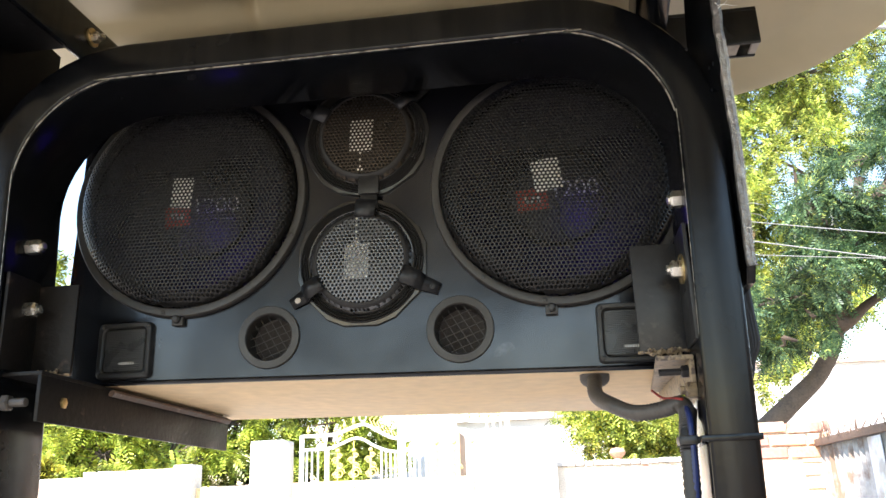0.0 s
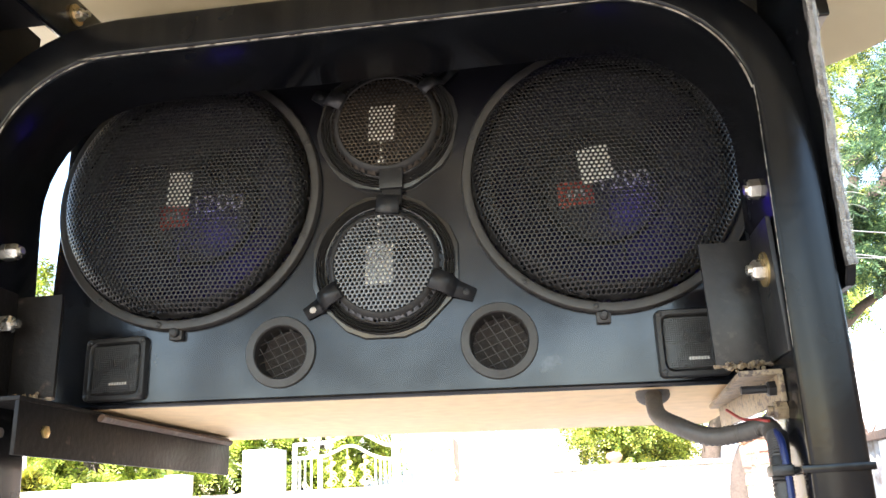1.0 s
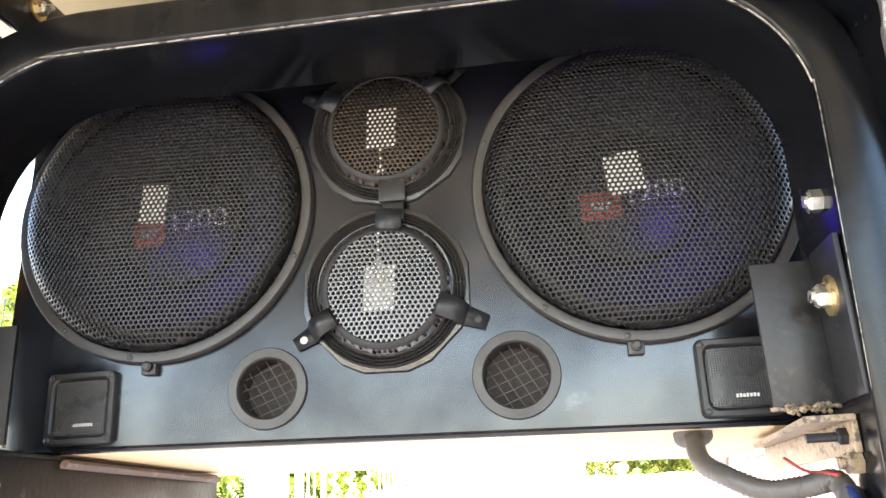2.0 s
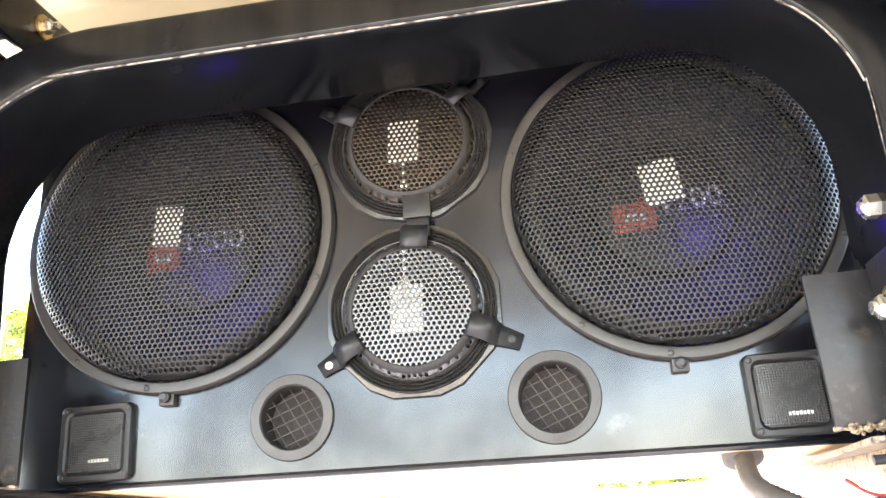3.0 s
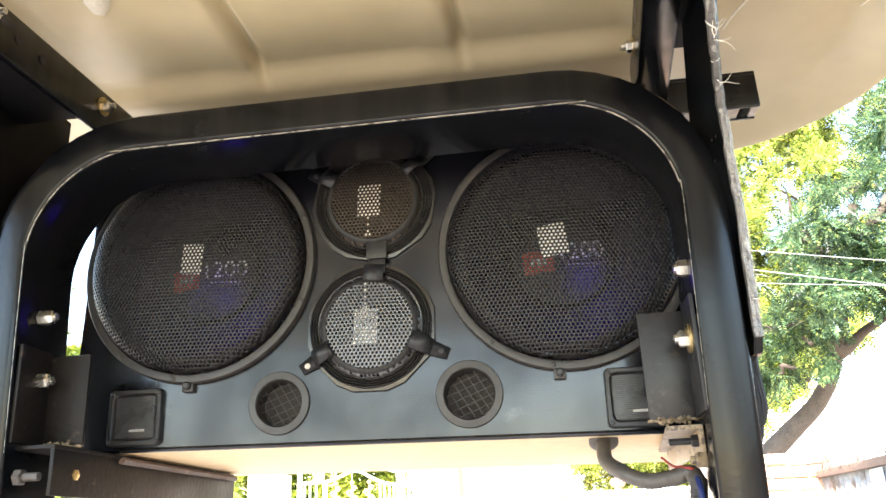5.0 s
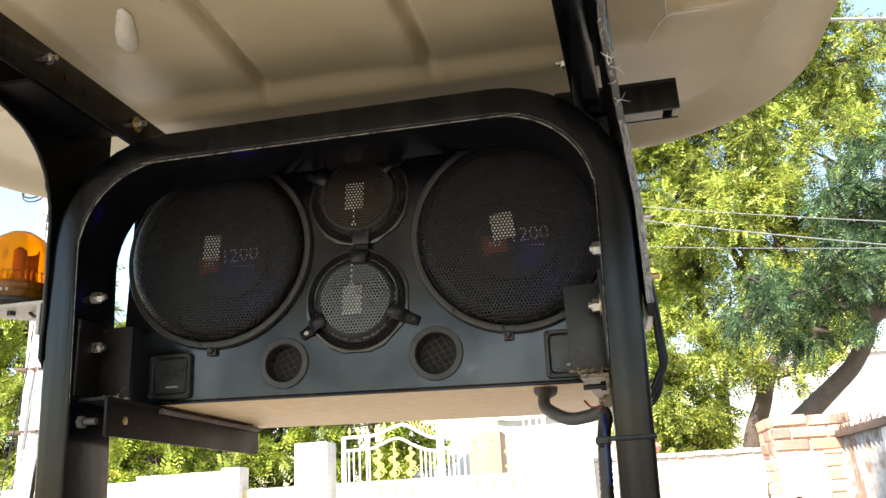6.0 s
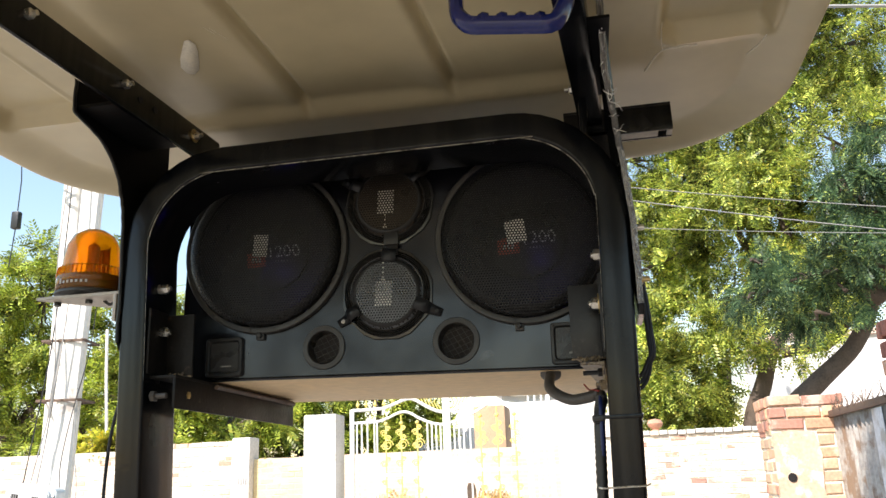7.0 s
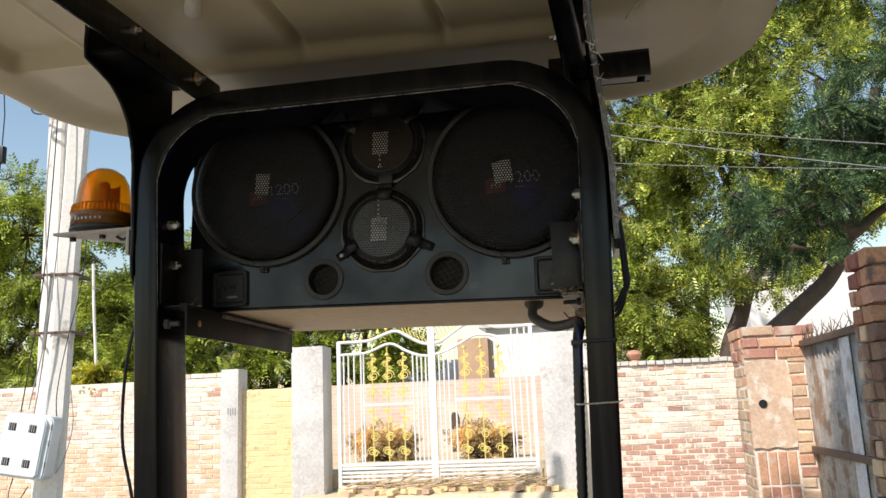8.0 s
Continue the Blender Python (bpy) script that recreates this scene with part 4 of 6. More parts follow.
def woofer(x, y, patch_turn, patch_w, patch_x, knob_turn, wire_x):
    m = FRONT @ Matrix.Translation((x, y, 0))
    w = thing("woofer", m, "large woofer with domed black perforated grille and number 1200", "speaker", "speakers on the box")
    ring = [(0.15, 0.0), (0.1705, 0.0), (0.1712, 0.003), (0.1708, 0.0085), (0.169, 0.0108), (0.161, 0.0116), (0.1592, 0.0108), (0.1582, 0.0085), (0.157, 0.006), (0.15, 0.0)]
    rim = part("rim", lathe(ring, 72), DUSTY_PLASTIC, w, at=m)
    for a in (22, 100, 160, 232, 262, 338):
        screw(rim, (0.165 * math.cos(radians(a)), 0.165 * math.sin(radians(a)), 0.011), m, 0.0032, PLASTIC)
    thicken(part("grille", perforated(0.1585, 0.0056, 0.00205, woofer_dome), GRILLE, w, "black perforated steel grille", at=m, smooth=60), 0.001)
    part("cone", lathe([(0.147, -0.004), (0.142, 0.002), (0.134, 0.003), (0.127, -0.004), (0.124, -0.01), (0.1, -0.034), (CAP_R + 0.004, -0.044), (CAP_R - 0.002, -0.052), (0.03, -0.06), (0, -0.065)], 56), CONE, w, "black cone with rolled surround", at=m)
    part("dust_cap", lathe([(CAP_R, -0.05)] + [(CAP_R * k / 8, cap_height(CAP_R * k / 8)) for k in range(8, -1, -1)], 48), CONE, w, at=m)
    label = part("red_label", drape(grid_patch(0.043, 0.032, 0, 3, -0.034, -0.011), 0.0012), RED_LABEL, w, "red square label", at=m)
    bm = bmesh.new()
    for k in range(3):
        add_box(bm, (-0.044 + 0.008 * k, -0.017, 0), (-0.039 + 0.008 * k, -0.007, 0.0004))
    part("mark", drape(bm, 0.0018), DIGIT, label, "pale bars on the label", at=m)
    bm = text_bmesh("1200", 0.024, 0.0002)
    bm.transform(Matrix.Translation((0.024, 0.0015, 0)) @ pose(0, 0, 0, 0, 0, 5))
    part("number", drape(bm, 0.0016), DIGIT, w, "silver number 1200", at=m)
    bm = bmesh.new()
    for k in range(7):
        add_box(bm, (0.006 + 0.0066 * k, -0.0185, 0), (0.0102 + 0.0066 * k, -0.0168, 0.0003))
    part("small_print", drape(bm, 0.0016), GREY_CABLE, w, at=m)
    lead = [(-0.006 + wire_x * u + 0.0035 * math.sin(9 * u), -0.014 - 0.088 * u, -0.018 + 0.012 * math.sin(3 * u)) for u in [k / 12 for k in range(13)]]
    part("tinsel_lead", tube(smooth_path(lead, 3), 0.0016, 6), CABLE, w, "thin dark braided lead", at=m)
    # reflection of the bright sky in the cap, drawn as a white card
    stick = box((-patch_w / 2, -0.022, 0), (patch_w / 2, 0.022, 0.0006), 0.0002, pose(-0.011 + patch_x, -0.001, 0.0355, 0, 0, patch_turn))
    part("sticker", stick, CAP_REFLECTION, w, "bright reflection drawn as a white patch behind the grille", at=m)
    # blue decorative lamp glowing behind the grille
    glow = bpy.data.lights.new("woofer_lamp", "POINT")
    glow.energy, glow.color, glow.shadow_soft_size = LAMP_WATTS, (0.08, 0.02, 1.0), 0.02
    lamp = new("woofer_lamp", glow)
    lamp.parent = w
    lamp.matrix_basis = Matrix.Translation((0.03, -0.045, -0.012))
    a = radians(knob_turn)
    c = Vector((0.174 * math.cos(a), 0.174 * math.sin(a), 0))
    bm = box((-0.008, -0.008, 0.0), (0.008, 0.012, 0.008), 0.0015, Matrix.Translation(c))
    add_lathe(bm, [(0, 0.008), (0.0055, 0.008), (0.0055, 0.014), (0.003, 0.016), (0, 0.016)], 12, Matrix.Translation(c))
    part("clip", bm, PLASTIC, w, at=m)
    return w


woofer(*WOOFERS[0], -3, 0.03, 0.0125, 269, -0.012)
woofer(*WOOFERS[1], 8, 0.037, -0.002, 265, 0.022)

# ---- midrange speakers ----


def mid_dome(r):
    t = min(max((r - 0.0595) / 0.0095, 0), 1)
    return 0.0085 + 0.0075 * math.sqrt(max(1 - t * t, 0)) + 0.0025 * (1 - (min(r, 0.056) / 0.056) ** 2)


def midrange(x, y, turn, clips, pale, stem):
    m = FRONT @ Matrix.Translation((x, y, 0))
    s = thing("midrange_speaker", m, "round midrange speaker with coarse %s grille and metal clips" % ("grey" if pale else "dark brown"), "speaker", "speakers on the box")
    poly = []
    for k in range(8):
        a = radians(turn + 45 * k)
        for d in (-8, 8):
            poly.append((0.0915 * math.cos(a + radians(d)), 0.0915 * math.sin(a + radians(d))))
    bm = bmesh.new()
    outer = [bm.verts.new((px, py, 0.0)) for px, py in poly]
    upper = [bm.verts.new((px * 0.985, py * 0.985, 0.005)) for px, py in poly]
    hole = [bm.verts.new((0.081 * math.cos(math.atan2(py, px)), 0.081 * math.sin(math.atan2(py, px)), 0.006)) for px, py in poly]
    for a, b in ((outer, upper), (upper, hole)):
        for i in range(16):
            j = (i + 1) % 16
            bm.faces.new((a[i], a[j], b[j], b[i]))
    flange = part("flange", bm, RIB_PLASTIC, s, "eight-sided black flange", at=m)
    ribs = [(0.0855, 0.0)]
    for r in (0.0845, 0.081, 0.0775):
        ribs += [(r, 0.008), (r - 0.0011, 0.0096), (r - 0.0022, 0.008), (r - 0.0029, 0.0062)]
    ribs += [(0.0735, 0.0088), (0.0718, 0.0108), (0.0706, 0.0104), (0.07, 0.0)]
    part("ribbed_ring", lathe(ribs, 56), RIB_PLASTIC, flange, at=m)
    thicken(part("grille", perforated(0.0735, 0.0056, 0.0019, mid_dome), GRILLE_GREY if pale else GRILLE_BROWN, s, at=m, smooth=60), 0.001)
    part("fold_band", lathe([(0.0595, 0.0166), (0.0605, 0.0172), (0.0635, 0.0166), (0.0665, 0.0138), (0.0682, 0.0105), (0.067, 0.0098)], 56), GRILLE_BAND, s, "dark band over the shoulder of the grille", at=m)
    part("cone", lathe([(0.066, 0.0), (0.063, 0.002), (0.059, -0.002), (0.03, -0.018), (0.026, -0.016), (0.014, -0.009), (0, -0.007)], 40), CONE, s, at=m)
    # same sky reflection as a white card, with its stem below
    bm = box((-0.0165, -0.0245, 0), (0.0165, 0.0245, 0.0005), 0.0002, pose(-0.005, -0.002, 0.0145, 0, 0, -2))
    if stem:
        add_box(bm, (-0.0075, stem[0], 0.0132), (-0.005, stem[1], 0.0137))
        add_box(bm, (-0.01, stem[0], 0.0132), (-0.0025, stem[0] + 0.004, 0.0139))
    part("sticker", bm, CAP_REFLECTION, s, "bright reflection drawn as a white patch behind the grille", at=m)
    for cx, cy, wide in clips:
        a = math.atan2(cy, cx)
        reach = math.hypot(cx, cy)
        c = m @ pose(0, 0, 0, 0, 0, math.degrees(a))
        bm = bmesh.new()
        prof = [(0.061, 0.0172), (0.063, 0.0192), (0.076, 0.0188), (0.083, 0.0155), (0.0885, 0.004), (0.091, 0.0026), (reach + 0.011, 0.0026)]
        half = [wide, wide, wide, wide, wide * 0.9, wide * 0.85, wide * 0.65]
        top = [[bm.verts.new((r, sgn * w2, h)) for sgn in (-1, 1)] for (r, h), w2 in zip(prof, half)]
        for p, q in zip(top, top[1:]):
            bm.faces.new((p[0], q[0], q[1], p[1]))
        clip = thicken(part("clip", bm, BLACK_WORN, s, "scuffed black metal clip", at=c, smooth=12), 0.0022, 1)
        screw(clip, (reach + 0.001, 0, 0.0035), c, 0.0042, PALE_PLATE if cy < 0 and cx < 0 else BLACK_WORN)
    return s


midrange(*MIDS[0], 12, ((-0.086, 0.047, 0.011), (0.08, 0.066, 0.008)), False, (-0.054, -0.012))
midrange(*MIDS[1], 22.5, ((-0.086, -0.05, 0.011), (0.095, -0.038, 0.012), (0.008, 0.0915, 0.014)), True, (0.022, 0.06))
# the strap shared by both midrange speakers
m = FRONT @ Matrix.Translation((0.002, 0.2475, 0))
bm = box((-0.0145, 0.002, 0.0125), (0.0145, 0.028, 0.0165), 0.0015)
add_box(bm, (-0.012, -0.018, 0.005), (0.012, 0.004, 0.0125), 0.002)
strap = thing("speaker_strap", m, "black metal strap screwed between the two midrange speakers", "strap")
body = part("strap_body", bm, BLACK_WORN, strap, at=m)
screw(body, (0, -0.008, 0.012), m, 0.004, PLASTIC)

# ---- tweeters ----


def tweeter(x, y, turn, mark):
    m = FRONT @ Matrix.Translation((x, y, 0)) @ pose(0, 0, 0, 0, 0, turn)
    t = thing("tweeter", m, "small square black tweeter with a fine mesh front", "speaker", "speakers on the box")
    frame_poly, hole_poly, low_poly = round_rect(0.077, 0.076, 0.007), round_rect(0.061, 0.06, 0.009), round_rect(0.059, 0.058, 0.009)
    bm = bmesh.new()
    loops = [[bm.verts.new((px, py, h)) for px, py in poly] for poly, h in ((frame_poly, 0.0), (round_rect(0.0765, 0.0755, 0.007), 0.006), (round_rect(0.0735, 0.0725, 0.006), 0.0082), (round_rect(0.065, 0.064, 0.009), 0.008), (hole_poly, 0.0055), (low_poly, 0.003))]
    for a, b in zip(loops, loops[1:]):
        for i in range(len(a)):
            j = (i + 1) % len(a)
            bm.faces.new((a[i], a[j], b[j], b[i]))
    bm.faces.new(loops[-1])
    part("housing", bm, PLASTIC, t, at=m)
    bm = bmesh.new()
    for k in range(-11, 12):
        add_box(bm, (k * 0.0024 - 0.00042, -0.0275, 0.0032), (k * 0.0024 + 0.00042, 0.0275, 0.0066))
    for k in range(-11, 12):
        add_box(bm, (-0.0285, k * 0.0024 - 0.00042, 0.0032), (0.0285, k * 0.0024 + 0.00042, 0.0062))
    part("mesh_front", bm, MESH_BLACK, t, at=m, smooth=0)
    bm = bmesh.new()
    for k in range(7):
        add_box(bm, (-0.006 + 0.0032 * k, -0.0198, 0.0066), (-0.0038 + 0.0032 * k, -0.0166 + 0.0004 * (k % 2), 0.0071))
    part("maker_mark", bm, mark, t, "small pale maker's mark", at=m)
    for sx in (-1, 1):
        for sy in (-1, 1):
            screw(t, (sx * 0.0328, sy * 0.0322, 0.008), m, 0.003, PLASTIC)
    return t


tweeter(*TWEETERS[0], 1.2, GREY_CABLE)
tweeter(*TWEETERS[1], 0.5, DIGIT)

# ---- conduit, wires on the post ----
conduit = thing("conduit", (-0.03, 0.98, 1.73), "grey-black corrugated conduit looping from the box to the post", "conduit")
line = smooth_path([(-0.032, 1.035, 1.735), (-0.034, 1.0, 1.705), (-0.02, 0.955, 1.687), (0.005, 0.935, 1.674), (0.033, 0.922, 1.675), (0.052, 0.903, 1.678), (0.056, 0.885, 1.662)], 14)
bm = tube(line, [0.0085 + 0.0012 * (i % 2) for i in range(len(line))], 12)
part("hose", bm, CONDUIT_GREY, conduit, smooth=70)
part("collar", lathe([(0, 0), (0.019, 0), (0.019, 0.008), (0.014, 0.011), (0, 0.011)], 20, along((-0.032, 1.037, 1.736), (-0.033, 1.02, 1.71))), CONDUIT_GREY, conduit)
bundle = thing("cable_bundle", (0.045, 0.86, 1.3), "black corrugated sleeve and blue cable strapped down the post", "cable")
down = smooth_path([(0.056, 0.885, 1.67), (0.05, 0.868, 1.64), (0.047, 0.865, 1.58), (0.04, 0.866, 1.4), (0.033, 0.868, 1.2), (0.02, 0.87, 0.6), (0.012, 0.87, 0.0)], 26)
part("sleeve", tube(down, [0.0085 + 0.0013 * (i % 2) for i in range(len(down))], 10), PLASTIC, bundle, smooth=70)
part("blue_cable", tube(smooth_path([(0.054, 0.88, 1.672), (0.053, 0.862, 1.655), (0.051, 0.858, 1.6), (0.046, 0.868, 1.52)], 6), 0.0034, 8), BLUE_WIRE, bundle)
part("red_wire", tube(smooth_path([(0.028, 0.95, 1.7), (0.036, 0.925, 1.688), (0.044, 0.905, 1.685), (0.052, 0.89, 1.682)], 6), 0.0016, 7), RED_WIRE, bundle)
part("strap", box((0.038, 0.853, 1.631), (0.059, 0.874, 1.641), 0.003), PLASTIC, bundle)
loops = thing("loose_cable", (0.145, 0.9, 1.6), "loose black cables hanging on the outer side of the post", "cable")
for k, (dx, z0) in enumerate(((0.0, 2.05), (0.006, 1.93), (0.003, 1.88))):
    pts = [(0.136, 0.93, z0), (0.139 + dx, 0.93, z0 - 0.09), (0.142 + dx, 0.93, 1.78), (0.143 + dx, 0.93, 1.745), (0.138, 0.93, 1.712 + 0.01 * k), (0.126, 0.93, 1.69 + 0.01 * k), (0.108, 0.93, 1.68 + 0.01 * k)]
    part("wire", tube(smooth_path(pts, 6), 0.0036, 7), CABLE, loops)
hex_bolt(frame_thing, (0.132, 0.88, 1.95), (1, 0, 0), 0.016, 0.012)
hex_bolt(frame_thing, (0.132, 0.88, 1.86), (1, 0, 0), 0.016, 0.012, mat=BRASSY)

# ---- utility pole and meter box ----
pole = thing("utility_pole", (-3.9, 5.0, 0), "weathered pale concrete utility pole with clamps and cables", "utility pole")


def concrete_post(x, y, lean, w, d, turn):
    """A tapered concrete post with chamfered corners."""
    bm = bmesh.new()
    rings = []
    a = radians(turn)
    for k in range(15):
        z = 8.5 * k / 14
        u, v = w - 0.001 * z, d - 0.001 * z
        sect = [(-u, -v * 0.7), (-u * 0.72, -v), (u * 0.72, -v), (u, -v * 0.7), (u, v * 0.7), (u * 0.72, v), (-u * 0.72, v), (-u, v * 0.7)]
        rings.append([bm.verts.new((x + lean * z + p * math.cos(a) - q * math.sin(a), y + p * math.sin(a) + q * math.cos(a), z)) for p, q in sect])
    for r, s in zip(rings, rings[1:]):
        for k in range(8):
            bm.faces.new((r[k], r[(k + 1) % 8], s[(k + 1) % 8], s[k]))
    bm.faces.new(list(reversed(rings[0])))
    bm.faces.new(rings[-1])
    return bm


part("post", concrete_post(-3.95, 5.05, -0.009, 0.07, 0.055, 8), CONCRETE, pole, smooth=20)
part("post", concrete_post(-3.885, 4.98, 0.032, 0.078, 0.07, 24), CONCRETE, pole, smooth=20)
for z in (2.205, 2.645):
    bm = bmesh.new()
    for lo, hi in (((-0.17, -0.115, z), (0.16, -0.105, z + 0.02)), ((-0.17, 0.125, z), (0.16, 0.135, z + 0.02)), ((-0.165, -0.11, z), (-0.155, 0.13, z + 0.02)), ((0.145, -0.11, z), (0.155, 0.13, z + 0.02))):
        add_box(bm, lo, hi, 0.002)
    clamp = part("clamp", bm, RUST_RAIL, pole, "rusty steel clamp", at=pose(-3.855, 5.0, 0, 0, 0, 10))
    part("clamp_bolt", tube([(0.15, -0.15, z + 0.01), (0.15, 0.15, z + 0.01)], 0.007, 7), RUST_RAIL, clamp, at=pose(-3.855, 5.0, 0, 0, 0, 10))
part("side_bar", box((-0.014, -0.006, 2.1), (0.014, 0.006, 2.68), 0.002, pose(-4.03, 4.87, 0, 0, 3.5, 10)), GREY_CABLE, pole)
pole_cables = thing("pole_cable", (-3.9, 4.9, 1.2), "thin grey and black cables hanging down the utility pole", "cable")
for k, pts in enumerate((
        [(-3.78, 4.86, 4.6), (-3.77, 4.84, 3.6), (-3.8, 4.84, 2.8), (-3.86, 4.83, 2.0), (-3.9, 4.82, 1.62)],
        [(-3.86, 4.86, 4.4), (-3.87, 4.85, 3.4), (-3.9, 4.84, 2.6), (-3.98, 4.83, 1.9), (-4.02, 4.83, 1.6)],
        [(-3.86, 4.85, 4.5), (-3.9, 4.82, 3.3), (-3.84, 4.82, 2.3), (-3.93, 4.8, 1.66)],
        [(-3.62, 4.95, 3.2), (-3.62, 4.9, 2.6), (-3.7, 4.86, 2.1), (-3.74, 4.84, 1.75), (-3.72, 4.84, 1.5)],
        [(-3.7, 4.9, 2.3), (-3.66, 4.86, 1.9), (-3.6, 4.84, 1.55), (-3.66, 4.84, 1.3), (-3.72, 4.84, 1.2)],
        [(-3.9, 4.8, 1.12), (-3.98, 4.78, 1.0), (-4.04, 4.78, 1.05), (-4.02, 4.8, 1.2)])):
    part("cable", tube(smooth_path(pts, 8), 0.0045 if k < 3 else 0.0035, 6), GREY_CABLE if k % 2 == 0 else CABLE, pole_cables)
coil = [(-3.98 + 0.1 * math.cos(a * 0.7), 4.84 - 0.001 * a, 3.97 + 0.06 * math.sin(a * 0.7) + 0.003 * a) for a in range(20)]
part("feed", tube(smooth_path([(-6.2, 5.1, 4.95), (-5.2, 4.95, 4.48), (-4.44, 4.9, 4.19), (-4.03, 4.86, 4.02), (-3.93, 4.84, 4.0)], 6), 0.008, 6), CABLE, pole_cables)
part("coil", tube(smooth_path(coil, 3), 0.007, 6), CABLE, pole_cables)

METER_AT = pose(-3.92, 4.76, 1.155, 0, 9, 6)
meter = thing("meter_box", METER_AT, "white moulded electricity meter box with four small windows on the pole", "meter box")
body = part("body", prism(round_rect(0.35, 0.44, 0.04), 0.14, pose(0, 0.08, 0.25, 90, 0, 0), 0.01), METER, meter, at=METER_AT)
part("door", prism(round_rect(0.31, 0.41, 0.035), 0.035, pose(-0.015, -0.055, 0.25, 90, 0, 0), 0.008), METER, meter, at=METER_AT)
for x in (-0.1, 0.05):
    for z in (0.14, 0.38):
        w = part("window", box((x - 0.027, -0.0935, z - 0.03), (x + 0.027, -0.089, z + 0.022), 0.002), DARK_HOLE, meter, "small dark window", at=METER_AT)
        bm = bmesh.new()
        for k in range(3):
            add_box(bm, (x - 0.022 + 0.016 * k, -0.096, z - 0.025), (x - 0.016 + 0.016 * k, -0.0935, z + 0.025))
        part("window_bars", bm, GREY_CABLE, w, at=METER_AT)
for z in (0.12, 0.27, 0.38):
    part("hinge", box((0.145, -0.06, z), (0.168, -0.02, z + 0.04), 0.003), GREY_CABLE, meter, at=METER_AT)

# ---- overhead lines ----
lines = thing("overhead_line", (4, 9, 5), "thin overhead service wires strung across the lane", "overhead line")
for (a, b, sag, r) in (((-0.8, 9.0, 5.04), (7.0, 9.0, 3.36), 0.1, 0.006), ((-0.8, 9.0, 5.15), (7.0, 9.2, 3.85), 0.1, 0.005), ((-0.8, 9.1, 4.57), (7.0, 9.3, 3.82), 0.1, 0.004), ((1.0, 8.0, 6.62), (9.0, 8.0, 5.4), 0.0, 0.02)):
    a, b = Vector(a), Vector(b)
    part("wire", tube([a.lerp(b, k / 16) - Vector((0, 0, sag * 4 * (k / 16) * (1 - k / 16))) for k in range(17)], r, 5), GREY_CABLE, lines)
drop = thing("service_drop", (-6, 6.5, 5), "black service cable with a small junction box hanging from it", "overhead line")
part("wire", tube(smooth_path([(-9, 6.2, 5.6), (-6.2, 5.8, 5.0), (-4.0, 4.95, 4.55), (-3.1, 5.0, 4.2), (-0.5, 5.3, 3.9)], 8), 0.01, 6), CABLE, drop)
part("hanging_wire", tube([(-4.9, 5.5, 4.75), (-4.93, 5.6, 4.3), (-4.955, 5.62, 3.86), (-4.98, 5.62, 3.5)], 0.005, 6), CABLE, drop)
part("junction_box", box((-4.99, 5.59, 3.85), (-4.92, 5.65, 4.01), 0.012), PLASTIC, drop)
stray = thing("hanging_cable", (-0.95, 0.9, 1.2), "black cable hanging from the beacon bracket", "cable")
part("wire", tube(smooth_path([(-0.812, 0.9, 1.895), (-0.815, 0.92, 1.84), (-0.82, 0.93, 1.78), (-0.852, 0.935, 1.65), (-0.856, 0.935, 1.5), (-0.83, 0.935, 1.38), (-0.8, 0.93, 1.2), (-0.75, 0.92, 0.0)], 8), 0.0033, 7), CABLE, stray)

# ---- trees ----


def frond_leaves(centres, ways, sizes, pairs, leaflet, width, droop, rng):
    """Pinnate leaves as one mesh: a rhombic leaflet on each side of the rib, pair by pair."""
    n = len(centres)
    quad = []
    for p in range(pairs):
        for side in (-1, 1):
            t = (p + 0.6) / pairs
            length = leaflet * (1 - 0.45 * abs(t - 0.4))
            b = np.array((t, 0, -droop * t * t))
            d = np.array((0.55, side * 0.83, -0.25))
            q = np.array((0.83, -side * 0.55, 0.1))
            quad.append([b, b + d * length * 0.5 + q * width, b + d * length, b + d * length * 0.5 - q * width])
    quad = np.array(quad).reshape(-1, 3)
    x = ways / np.linalg.norm(ways, axis=1, keepdims=True)
    up = np.array((0, 0, 1.0)) + rng.normal(0, 0.5, (n, 3))
    y = np.cross(up, x)
    y /= np.linalg.norm(y, axis=1, keepdims=True) + 1e-9
    z = np.cross(x, y)
    basis = np.stack((x, y, z), axis=1) * sizes[:, None, None]
    return (np.einsum("vk,nkj->nvj", quad, basis) + centres[:, None, :]).reshape(-1, 3)


def quads_mesh(name, verts):
    me = bpy.data.meshes.new(name)
    n = len(verts)
    me.vertices.add(n)
    me.vertices.foreach_set("co", verts.astype(np.float32).ravel())
    me.loops.add(n)
    me.loops.foreach_set("vertex_index", np.arange(n, dtype=np.int32))
    me.polygons.add(n // 4)
    me.polygons.foreach_set("loop_start", np.arange(0, n, 4, dtype=np.int32))
    me.update(calc_edges=True)
    me.validate()
    return me


